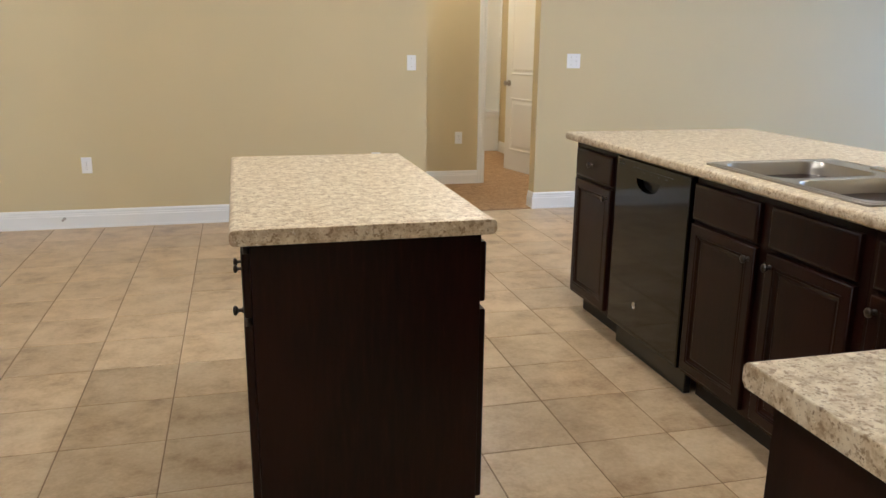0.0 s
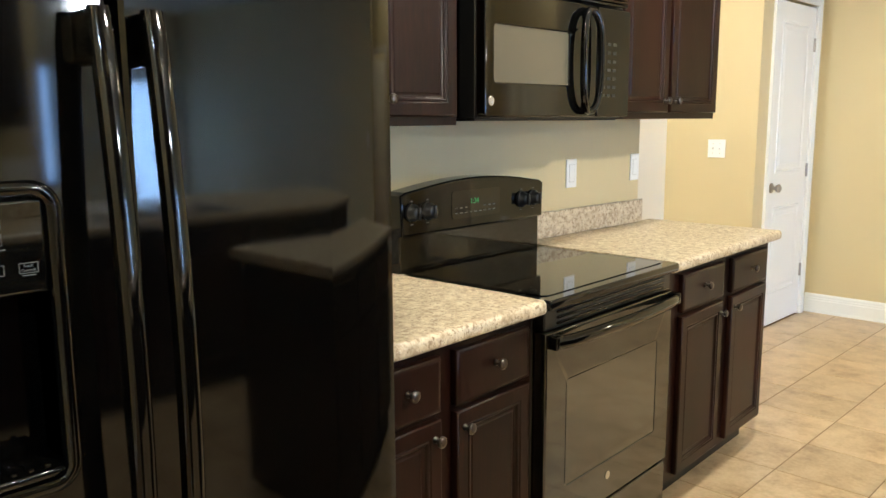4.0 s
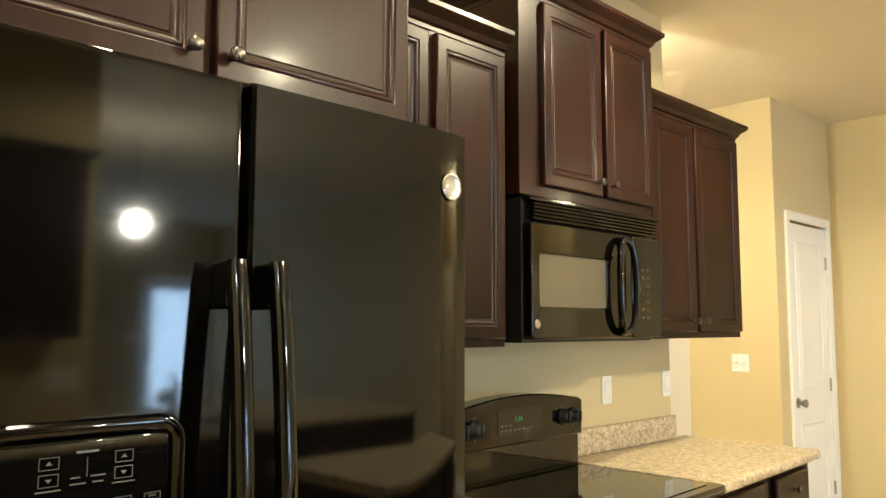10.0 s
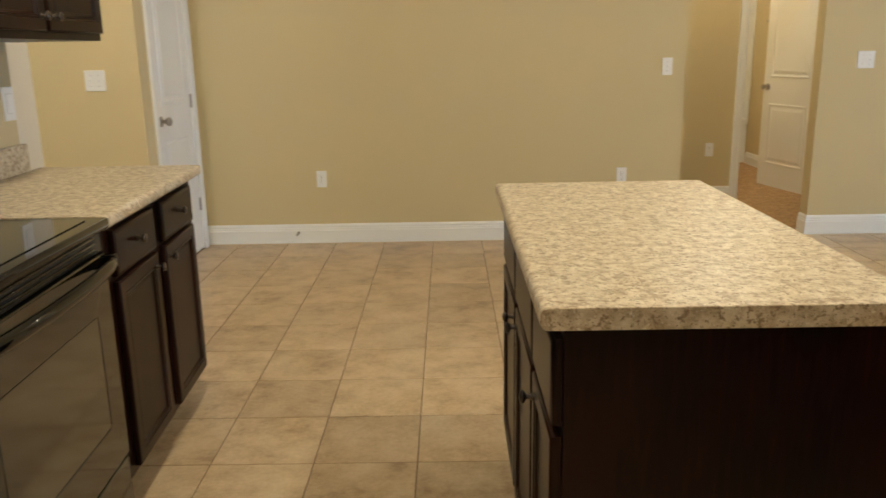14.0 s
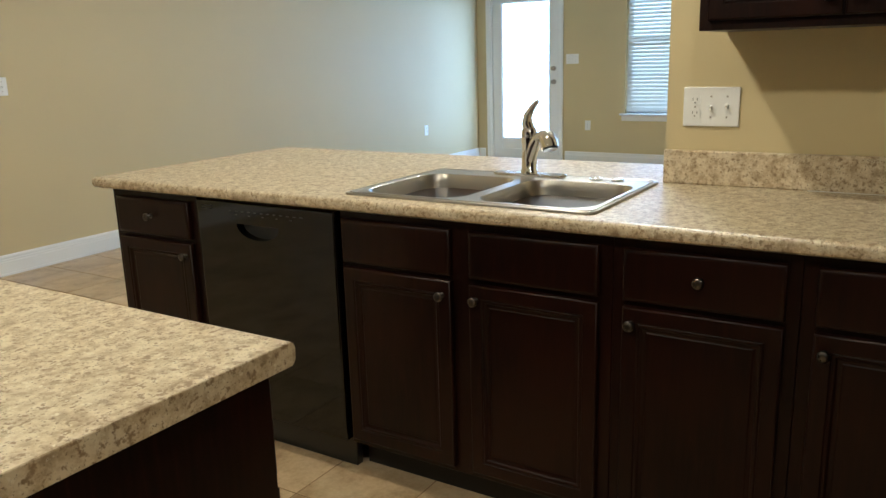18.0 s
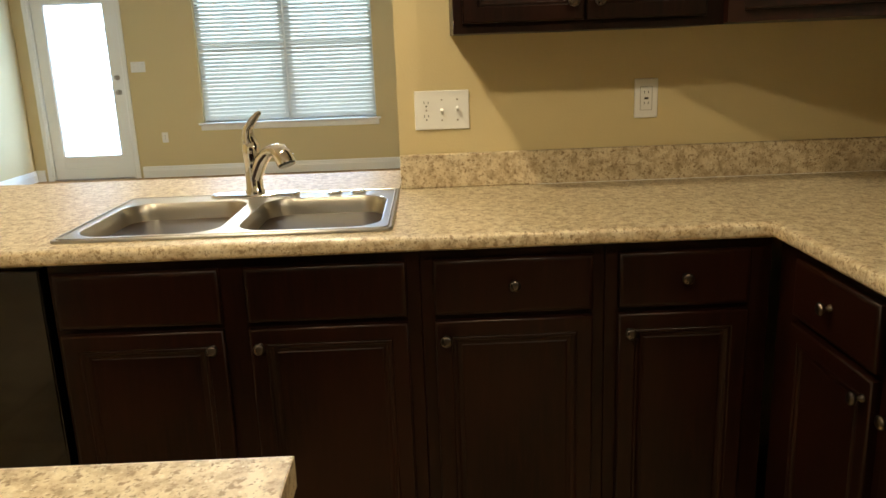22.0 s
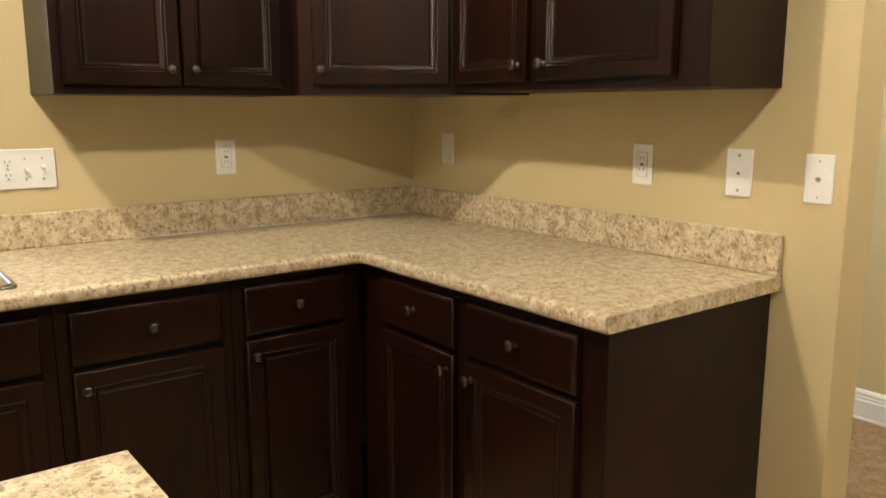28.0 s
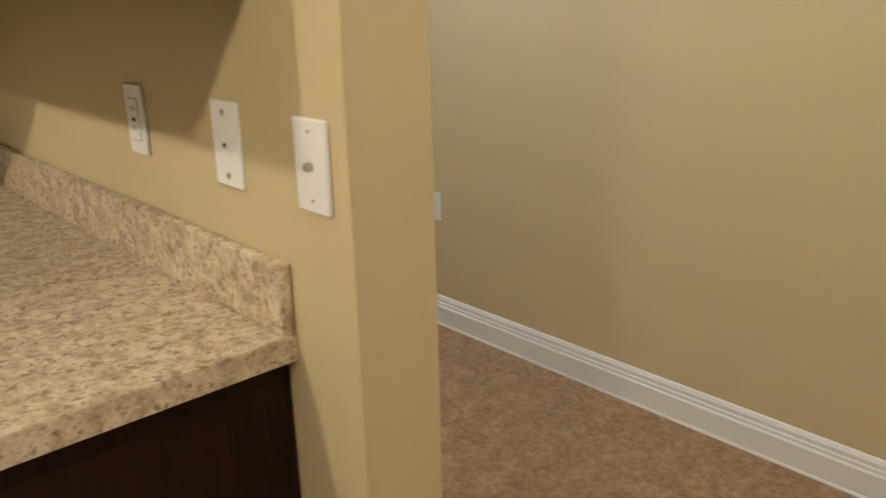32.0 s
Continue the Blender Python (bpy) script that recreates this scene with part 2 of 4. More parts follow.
def carpet_mat():
    mat = principled("brown_cut_pile_carpet", (0.2, 0.13, 0.08), 0.95, 0, 0, 0.1)
    v = coords(mat)
    tuft = noise_of(mat, v, 46, 6, 0.8)
    patch = noise_of(mat, v, 14, 3)
    c = ramp(mat, tuft, [(0.32, (0.17, 0.094, 0.042)), (0.48, (0.44, 0.285, 0.148)), (0.64, (0.70, 0.49, 0.28))])
    join(mat, mix(mat, 0.48, c, ramp(mat, patch, [(0.35, (0.36, 0.225, 0.115)), (0.65, (0.54, 0.365, 0.20))])), bsdf(mat).inputs["Base Color"])
    bump(mat, tuft, 1.0, 0.016)
    return mat


CARPET = carpet_mat()
SLAT = principled("white_blind_slat", (0.80, 0.82, 0.82), 0.45)
thin = node(SLAT, "ShaderNodeBsdfTranslucent", Color=(0.80, 0.86, 0.90, 1))
blend = node(SLAT, "ShaderNodeMixShader", Fac=0.15)
join(SLAT, bsdf(SLAT).outputs[0], blend.inputs[1])
join(SLAT, thin.outputs[0], blend.inputs[2])
join(SLAT, blend.outputs[0], SLAT.node_tree.nodes["Material Output"].inputs["Surface"])
GLASS = principled("clear_glass", (1, 1, 1), 0.0)
bsdf(GLASS).inputs["Transmission Weight"].default_value = 1.0
bsdf(GLASS).inputs["IOR"].default_value = 1.05
GLOBE = glow("bright_opal_globe", (1.0, 0.93, 0.80), 650.0)
OUTSIDE = glow("bright_overcast_outdoors", (0.72, 0.90, 1.0), 5.5)


# ---- building helpers ----
def link(name, mesh, parent=None, m=None):
    ob = new(name, mesh)
    if parent is not None:
        ob.parent = parent
    if m is not None:
        ob.matrix_basis = m
    return ob


def mesh_of(bm, mat, name="mesh", smooth=False):
    bmesh.ops.recalc_face_normals(bm, faces=bm.faces)
    me = bpy.data.meshes.new(name)
    bm.to_mesh(me)
    bm.free()
    for one in mat if isinstance(mat, (list, tuple)) else (mat,):
        me.materials.append(one)
    if smooth:
        me.set_sharp_from_angle(angle=radians(50))
        for p in me.polygons:
            round_ = sum((me.vertices[a].co - me.vertices[b].co).length for a, b in p.edge_keys)
            p.use_smooth = 2 * p.area / round_ < 0.018
    return me


def part(name, bm, mat, parent, label="", smooth=False, m=None):
    ob = link(name, mesh_of(bm, mat, name, smooth), parent, m)
    return tagged(ob, label)


def thing(name, m, label, category, group="", kind=""):
    ob = new(name)
    ob.empty_display_size = 0.1
    ob.matrix_basis = m
    return tagged(ob, label, category, group, kind)


def add_box(bm, x0, x1, y0, y1, z0, z1, bev=0.0, seg=1):
    made = bmesh.ops.create_cube(bm, size=1.0, matrix=Matrix.LocRotScale(
        ((x0 + x1) / 2, (y0 + y1) / 2, (z0 + z1) / 2), None, (abs(x1 - x0), abs(y1 - y0), abs(z1 - z0))))
    if bev:
        edges = {e for v in made["verts"] for e in v.link_edges}
        bmesh.ops.bevel(bm, geom=list(edges), offset=bev, segments=seg, affect="EDGES", profile=0.5)


def box(name, x0, x1, y0, y1, z0, z1, mat, parent, bev=0.002, label="", seg=1, m=None):
    bm = bmesh.new()
    add_box(bm, x0, x1, y0, y1, z0, z1, bev, seg)
    return part(name, bm, mat, parent, label, seg > 1, m)


def add_lathe(bm, profile, m=None, seg=18):
    rings = []
    for r, h in profile:
        rings.append([bm.verts.new((r * math.cos(2 * math.pi * k / seg), r * math.sin(2 * math.pi * k / seg), h)) for k in range(seg)])
    for a, b in zip(rings, rings[1:]):
        for k in range(seg):
            bm.faces.new((a[k], a[(k + 1) % seg], b[(k + 1) % seg], b[k]))
    bm.faces.new(rings[0])
    bm.faces.new(rings[-1])
    if m is not None:
        bmesh.ops.transform(bm, matrix=m, verts=[v for ring in rings for v in ring])


def add_sweep(bm, path, profile, side=1):
    """A profile of (out, up) carried along a flat path, mitred at its corners."""
    pts = [Vector(p).to_2d() for p in path]
    dirs = [(b - a).normalized() for a, b in zip(pts, pts[1:])]
    rings = []
    for k, p in enumerate(pts):
        d0, d1 = dirs[max(k - 1, 0)], dirs[min(k, len(dirs) - 1)]
        n0, n1 = Vector((d0.y, -d0.x)) * side, Vector((d1.y, -d1.x)) * side
        n = (n0 + n1).normalized()
        n /= max(n.dot(n1), 0.3)
        rings.append([bm.verts.new((p.x + n.x * o, p.y + n.y * o, u)) for o, u in profile])
    for a, b in zip(rings, rings[1:]):
        for k in range(len(profile)):
            j = (k + 1) % len(profile)
            bm.faces.new((a[k], b[k], b[j], a[j]))
    bm.faces.new(rings[0])
    bm.faces.new(rings[-1])


def add_tube(bm, pts, radius, seg=10, ends=True):
    """A round bar through points; radius may be one number or one per point."""
    pts = [Vector(p) for p in pts]
    radii = radius if isinstance(radius, (list, tuple)) else [radius] * len(pts)
    rings, up = [], None
    for k, p in enumerate(pts):
        d = (pts[min(k + 1, len(pts) - 1)] - pts[max(k - 1, 0)]).normalized()
        if up is None:
            up = d.orthogonal().normalized()
        up = (up - d * up.dot(d)).normalized()
        w = d.cross(up)
        rings.append([bm.verts.new(p + (up * math.cos(2 * math.pi * j / seg) + w * math.sin(2 * math.pi * j / seg)) * radii[k]) for j in range(seg)])
    for a, b in zip(rings, rings[1:]):
        for j in range(seg):
            bm.faces.new((a[j], a[(j + 1) % seg], b[(j + 1) % seg], b[j]))
    if ends:
        bm.faces.new(rings[0])
        bm.faces.new(rings[-1])


def add_rings(bm, x0, x1, z0, z1, steps, cap=True):
    """Nested rectangles in the xz plane, joined: steps of (inset, y)."""
    rings = []
    for i, y in steps:
        rings.append([bm.verts.new(c) for c in ((x0 + i, y, z0 + i), (x1 - i, y, z0 + i), (x1 - i, y, z1 - i), (x0 + i, y, z1 - i))])
    for a, b in zip(rings, rings[1:]):
        for k in range(4):
            bm.faces.new((a[k], a[(k + 1) % 4], b[(k + 1) % 4], b[k]))
    if cap:
        bm.faces.new(rings[-1])
    return rings


def add_slab(bm, outline, z0, z1, holes=()):
    """A flat slab with a polygonal outline and holes. Returns its top outer edges."""
    edges, outer = [], []
    for n, loop in enumerate((outline, *holes)):
        vs = [bm.verts.new((x, y, z1)) for x, y in loop]
        es = [bm.edges.new((a, b)) for a, b in zip(vs, vs[1:] + vs[:1])]
        edges += es
        if n == 0:
            outer = es
    faces = bmesh.ops.triangle_fill(bm, edges=edges, use_beauty=True)["geom"]
    faces = [f for f in faces if isinstance(f, bmesh.types.BMFace)]
    bmesh.ops.dissolve_limit(bm, angle_limit=0.01, verts=bm.verts, edges=bm.edges)
    faces = [f for f in bm.faces]
    low = bmesh.ops.extrude_face_region(bm, geom=faces)["geom"]
    bmesh.ops.translate(bm, verts=[v for v in low if isinstance(v, bmesh.types.BMVert)], vec=(0, 0, z0 - z1))
    return outer


def text_mesh(words, size, mat, name="marking"):
    cu = bpy.data.curves.new(name, "FONT")
    cu.body, cu.size, cu.extrude = words, size, 0.0004
    cu.align_x, cu.align_y = "CENTER", "CENTER"
    tmp = bpy.data.objects.new(name, cu)
    scene.collection.objects.link(tmp)
    me = bpy.data.meshes.new_from_object(tmp.evaluated_get(bpy.context.evaluated_depsgraph_get()))
    bpy.data.objects.remove(tmp)
    bpy.data.curves.remove(cu)
    me.materials.clear()
    me.materials.append(mat)
    return me


# ---- setting: walls ----
def wall(name, x0, x1, y0, y1, z0=0.0, z1=ZC, label="beige painted drywall with light orange-peel texture", mat=None):
    bm = bmesh.new()
    add_box(bm, x0, x1, y0, y1, z0, z1)
    return tagged(link(name, mesh_of(bm, mat or WALL, name)), label, "wall", kind="structure")


def wall_with_holes(name, axis, at, thick, a0, a1, holes, label):
    """A wall at axis = at, from a0 to a1 along the other axis, with (b0, b1, z0, z1) openings."""
    bm = bmesh.new()

    def piece(b0, b1, z0, z1):
        if b1 - b0 > 1e-4 and z1 - z0 > 1e-4:
            if axis == "x":
                add_box(bm, at, at + thick, b0, b1, z0, z1)
            else:
                add_box(bm, b0, b1, at, at + thick, z0, z1)
    last = a0
    for b0, b1, z0, z1 in sorted(holes):
        piece(last, b0, 0, ZC)
        piece(b0, b1, 0, z0)
        piece(b0, b1, z1, ZC)
        last = b1
    piece(last, a1, 0, ZC)
    bmesh.ops.remove_doubles(bm, verts=bm.verts, dist=1e-5)
    return tagged(link(name, mesh_of(bm, WALL, name)), label, "wall", kind="structure")


PAINTED = "beige painted drywall with light orange-peel texture"
wall("wall_sink", XS, XS + 0.12, YB, 1.862)
wall("wall_back", 0.747, 9.22, 0.222, YB)
wall("wall_range", XR - 0.12, XR, -1.32, 3.587)
wall("wall_passage", -2.39, -2.27, 2.8, YP, label="pale painted drywall in the side passage", mat=PALE)
wall("wall_passage_end", -2.27, XR - 0.12, 2.68, 2.8)
wall("wall_pantry", -2.39, XP, YP, YP + 0.11)
wall_with_holes("wall_pantry_door", "x", XP - 0.11, 0.11, YP + 0.11, YF, [(5.448, 6.112, 0, 2.115)], PAINTED)
wall("wall_pantry_inside", -2.39, -2.27, YP + 0.11, YF)
wall("wall_far", -2.39, 1.664, YF, YF + 0.12)
wall("wall_living_far", 2.592, XL, 6.25, 6.37)
wall("wall_hall_side", 1.544, 1.664, YF + 0.12, 7.51)
wall_with_holes("wall_hall", "y", 7.51, 0.12, 1.544, 4.4, [(2.53, 3.27, 0, 2.08)], PAINTED)
wall("wall_hall_east", 4.28, 4.4, 6.37, 7.51)
wall("wall_bath_far", 1.9, 3.57, 10.55, 10.67)
wall("wall_bath_east", 3.45, 3.57, 7.63, 10.55)
wall("wall_bath_west", 1.9, 2.02, 7.63, 10.55)
wall_with_holes("wall_living_end", "x", XL, 0.14, YB, 6.37, [(2.36, 4.30, 0.60, 2.10), (5.13, 6.06, 0, 2.06)], PAINTED)
wall("wall_carpet_hall", -1.615, 5.0, -1.34, -1.22)
wall("wall_carpet_hall_end", 5.0, 5.12, -1.34, 0.222)
bm = bmesh.new()
add_box(bm, -2.6, 9.4, -1.5, 10.8, ZC, ZC + 0.12)
tagged(link("ceiling", mesh_of(bm, CEIL)), "cream painted ceiling with knockdown texture", "ceiling", kind="structure")

# ---- setting: floors ----
floor = thing("floor", pose(0, 0, 0), "beige ceramic floor tiles with brown grout", "floor", kind="structure")
box("grout_bed", -2.39, 4.3, 0.222, 6.25, -0.12, -0.0016, GROUT, floor, 0, "brown sanded grout")
for name, b in (("carpet_hall", (-1.615, 5.0, -1.22, 0.222)), ("carpet_rear_hall", (1.664, 4.28, 6.25, 10.55)), ("carpet_living", (4.3, XL, YB, 6.25))):
    bm = bmesh.new()
    add_box(bm, *b, -0.12, 0.006)
    tagged(link(name, mesh_of(bm, CARPET)), "brown cut-pile carpet", "carpet", kind="structure")

# ---- baseboards ----
BASE = [(0, 0), (0.019, 0), (0.019, 0.012), (0.016, 0.016), (0.016, 0.088), (0.012, 0.094), (0.012, 0.104), (0.009, 0.108), (0.009, 0.121), (0.004, 0.133), (0, 0.135)]


def baseboard(path, side=1):
    bm = bmesh.new()
    add_sweep(bm, path, BASE, side)
    tagged(link("baseboard", mesh_of(bm, TRIM, "baseboard")), "white stepped-profile wooden baseboard", "baseboard", kind="structure")


baseboard([(XP, YF), (1.664, YF), (1.664, 7.51), (2.475, 7.51)], 1)
baseboard([(2.592, 6.37), (2.592, 6.25), (XL, 6.25), (XL, 6.15)])
baseboard([(XL, 5.04), (XL, YB)])
baseboard([(5.0, -1.22), (XR, -1.22)])
baseboard([(0.905, YB), (0.747, YB), (0.747, 0.222), (5.0, 0.222)])
baseboard([(-2.27, 2.8), (-2.27, YP), (XP, YP), (XP, 5.388)])
baseboard([(3.45, 9.77), (3.45, 7.63)])

# ---- doors and windows ----
def panel_door(name, m, w, h, panels, label, knob_x, hinge_x, knob_mat=NICKEL):
    """A two-panel door slab in the xz plane, front towards -y, 35 mm thick."""
    d = thing(name, m, label, "door", kind="structure")
    bm = bmesh.new()
    add_box(bm, 0, w, -0.0175, 0.0175, 0.008, h, 0.002)
    part("door_slab", bm, DOORPAINT, d)
    for z0, z1 in panels:
        for sgn in (-1, 1):
            bm = bmesh.new()
            y = 0.0178
            add_rings(bm, 0.105, w - 0.105, z0, z1, [(0, sgn * y), (0.006, sgn * (y + 0.005)), (0.014, sgn * (y + 0.005)), (0.022, sgn * (y + 0.001)), (0.034, sgn * (y + 0.001)), (0.06, sgn * (y + 0.006))])
            part("raised_panel", bm, DOORPAINT, d)
    for sgn in (-1, 1):
        bm = bmesh.new()
        add_lathe(bm, [(0.032, 0), (0.032, 0.006), (0.012, 0.010), (0.011, 0.026), (0.020, 0.034), (0.027, 0.046), (0.026, 0.056), (0.014, 0.064)],
                  pose(knob_x, sgn * 0.0175, 0.93, 90 if sgn < 0 else -90))
        part("door_knob", bm, knob_mat, d, "round satin nickel knob", True)
    for z in (0.32, 1.02, 1.86):
        bm = bmesh.new()
        add_lathe(bm, [(0.0065, -0.045), (0.0065, 0.045)], pose(hinge_x, -0.0215, z), 10)
        add_box(bm, hinge_x - 0.016, hinge_x + 0.016, -0.0195, -0.0172, z - 0.044, z + 0.044)
        part("hinge", bm, NICKEL, d, "satin nickel butt hinge")
    return d


def casing(name, parent, x0, x1, h, y, wide=0.057, sgn=-1):
    """Door trim round an opening from x0 to x1, in the xz plane, on the face at y."""
    prof = [(0, 0), (0, 0.010), (0.012, 0.016), (0.030, 0.015), (0.044, 0.018), (wide, 0.017), (wide, 0)]
    bm = bmesh.new()
    rings = []
    for o, t in prof:
        rings.append([bm.verts.new(c) for c in ((x0 - o, y + sgn * t, 0), (x0 - o, y + sgn * t, h + o), (x1 + o, y + sgn * t, h + o), (x1 + o, y + sgn * t, 0))])
    for a, b in zip(rings, rings[1:]):
        for k in range(3):
            bm.faces.new((a[k], a[k + 1], b[k + 1], b[k]))
    return part(name, bm, TRIM, parent)


pantry = panel_door("door_1", pose(XP - 0.022, 5.453, 0, 0, 0, 90), 0.654, 2.10, [(0.22, 0.80), (1.02, 1.98)],
                    "closed white two-panel pantry door with nickel knob", 0.065, 0.652)
frame_1 = thing("door_frame_1", pose(XP, 5.448, 0, 0, 0, 90), "white painted door casing round the pantry door", "door frame", kind="structure")
casing("casing", frame_1, 0.004, 0.660, 2.115, 0)
box("jamb", -0.0, 0.004, 0.0, 0.11, 0, 2.115, TRIM, frame_1, 0)
box("jamb", 0.660, 0.664, 0.0, 0.11, 0, 2.115, TRIM, frame_1, 0)
box("door_stop", 0.004, 0.016, 0.045, 0.08, 0, 2.1, TRIM, frame_1, 0.002)

panel_door("door_2", pose(3.235, 7.66, 0, 0, 0, 103), 0.75, 2.05, [(0.22, 0.78), (1.02, 1.92)],
           "open white two-panel bathroom door with nickel knob", 0.685, 0.004)
frame_2 = thing("door_frame_2", pose(2.53, 7.51, 0), "white painted door casing at the rear hall", "door frame", kind="structure")
casing("casing", frame_2, 0, 0.74, 2.08, 0)
box("jamb", 0, 0.018, 0.0, 0.12, 0, 2.08, TRIM, frame_2, 0)
box("jamb", 0.722, 0.74, 0.0, 0.12, 0, 2.08, TRIM, frame_2, 0)

tub = thing("bathtub", pose(0, 0, 0), "white alcove bathtub with white wall surround", "bathtub")
bm = bmesh.new()
add_slab(bm, [(2.025, 9.775), (3.445, 9.775), (3.445, 10.545), (2.025, 10.545)], 0.44, 0.50, [[(2.12, 9.86), (3.34, 9.86), (3.34, 10.46), (2.12, 10.46)]])
part("rim", bm, DOORPAINT, tub)
box("apron", 2.025, 3.445, 9.790, 9.83, 0.007, 0.44, DOORPAINT, tub, 0.004)
box("basin", 2.10, 3.36, 9.84, 10.48, 0.12, 0.15, DOORPAINT, tub, 0.004)
box("surround_panel", 3.437, 3.448, 9.78, 10.53, 0.50, 2.05, DOORPAINT, tub, 0.002)
box("surround_panel", 2.03, 3.437, 10.535, 10.547, 0.50, 2.05, DOORPAINT, tub, 0.002)

rail = thing("towel_bar", pose(3.45, 9.0, 1.55), "nickel towel bar on the bathroom wall", "towel bar")
bm = bmesh.new()
add_tube(bm, [(-0.06, -0.28, 0), (-0.06, 0.28, 0)], 0.009)
part("bar", bm, NICKEL, rail)
for y in (-0.28, 0.28):
    bm = bmesh.new()
    add_lathe(bm, [(0.024, 0), (0.024, 0.008), (0.010, 0.012), (0.010, 0.066), (0.013, 0.07)], pose(0, y, 0, 0, -90, 0))
    part("post", bm, NICKEL, rail, "", True)
holder = thing("paper_holder", pose(3.45, 8.85, 0.80), "nickel toilet paper holder on the bathroom wall", "paper holder")
bm = bmesh.new()
add_tube(bm, [(0, 0, 0), (-0.06, 0, 0), (-0.07, 0.01, 0), (-0.07, 0.14, 0)], 0.008)
part("arm", bm, NICKEL, holder)
bm = bmesh.new()
add_lathe(bm, [(0.024, 0), (0.024, 0.008), (0.010, 0.012)], pose(0, 0, 0, 0, -90, 0))
part("rosette", bm, NICKEL, holder)

# patio door, looking out at the living room's end; local x runs towards -y
patio = thing("door_3", pose(XL, 6.06, 0, 0, 0, -90), "closed white full-glass patio door with nickel deadbolt", "door", kind="structure")
bm = bmesh.new()
add_rings(bm, 0.018, 0.912, 0.02, 2.05, [(0, 0.075), (0, 0.03), (0.003, 0.027), (0.115, 0.027), (0.122, 0.033), (0.132, 0.036), (0.132, 0.075)], False)
add_box(bm, 0.13, 0.80, 0.032, 0.07, 0.13, 0.275)
part("door_slab", bm, DOORPAINT, patio)
bm = bmesh.new()
add_box(bm, 0.14, 0.79, 0.050, 0.056, 0.27, 1.93)
glass = part("glass_pane", bm, GLASS, patio)
glass.visible_shadow = False
for z, r in ((1.13, 0.028), (0.97, 0.030)):
    bm = bmesh.new()
    add_lathe(bm, [(r, 0), (r, 0.008), (0.013, 0.012), (0.013, 0.03), (0.024, 0.036), (0.024, 0.05), (0.012, 0.056)], pose(0.855, 0.027, z, 90))
    part("deadbolt" if z > 1 else "door_knob", bm, NICKEL, patio, "", True)
frame_3 = thing("door_frame_3", pose(XL, 6.06, 0, 0, 0, -90), "white casing round the patio door", "door frame", kind="structure")
casing("casing", frame_3, 0, 0.93, 2.06, 0)
box("jamb", 0, 0.016, 0.0, 0.14, 0, 2.06, TRIM, frame_3, 0)
box("jamb", 0.914, 0.93, 0.0, 0.14, 0, 2.06, TRIM, frame_3, 0)
box("threshold", 0, 0.93, 0.0, 0.14, 0, 0.018, NICKEL, frame_3, 0.003, "metal threshold")

window = thing("window_1", pose(XL, 4.30, 0.60, 0, 0, -90), "twin single-hung white vinyl window with lowered blinds", "window", kind="structure")
for x0, x1 in ((0.0, 0.955), (0.985, 1.94)):
    bm = bmesh.new()
    add_rings(bm, x0, x1, 0, 1.5, [(0, 0.13), (0, 0.085), (0.045, 0.085), (0.045, 0.13)], False)
    add_box(bm, x0 + 0.03, x1 - 0.03, 0.09, 0.125, 0.80, 0.85)
    part("window_frame", bm, TRIM, window)
    bm = bmesh.new()
    add_box(bm, x0 + 0.04, x1 - 0.04, 0.105, 0.110, 0.04, 1.46)
    pane = part("pane", bm, GLASS, window)
    pane.visible_shadow = False
box("mullion", 0.955, 0.985, 0.085, 0.13, 0, 1.5, TRIM, window, 0.002)
sill = box("window_sill", -0.05, 1.99, -0.045, 0.085, -0.022, 0.0, TRIM, window, 0.006, "", 2)
box("apron", -0.03, 1.97, -0.014, 0, -0.085, -0.022, TRIM, window, 0.003)
for n, (x0, x1) in enumerate(((0.006, 0.965), (0.975, 1.934))):
    blind = thing("window_blind", pose(XL, 4.30, 0.60, 0, 0, -90), "lowered white horizontal slat blind, nearly closed", "blind", "window blinds")
    box("headrail", x0, x1, 0.02, 0.07, 1.45, 1.495, SLAT, blind, 0.003)
    box("bottom_rail", x0 + 0.004, x1 - 0.004, 0.03, 0.06, 0.012, 0.03, SLAT, blind, 0.004)
    bm = bmesh.new()
    add_box(bm, x0 + 0.004, x1 - 0.004, -0.0255, 0.0255, -0.0012, 0.0012)
    slat = mesh_of(bm, SLAT, "slat")
    for k in range(33):
        link("slat", slat, blind, pose(0, 0.045, 0.055 + k * 0.0425, 46))
    for x in (x0 + 0.12, x1 - 0.12):
        bm = bmesh.new()
        add_tube(bm, [(x, 0.020, 0.02), (x, 0.020, 1.46)], 0.0012, 5)
        part("ladder_cord", bm, SLAT, blind)
bm = bmesh.new()
add_box(bm, 13.0, 13.02, -3.0, 12.0, -1.0, 7.0)
tagged(link("backdrop", mesh_of(bm, OUTSIDE)), "bright hazy outdoors beyond the living room glass", "backdrop", kind="structure")
bm = bmesh.new()
add_box(bm, -80, 80, -80, 80, -0.4, -0.14)
tagged(link("ground", mesh_of(bm, GROUT)), "bare ground outside the house", "ground", kind="structure")

# ---- cabinets ----
bm = bmesh.new()
add_lathe(bm, [(0.0085, 0), (0.0085, 0.003), (0.0050, 0.006), (0.0050, 0.014), (0.0105, 0.017), (0.0140, 0.0205), (0.0138, 0.0245), (0.0105, 0.0275), (0.004, 0.0288)], pose(0, 0, 0, 90), 14)
KNOB = mesh_of(bm, PEWTER, "knob", True)
DOOR_T = 0.020


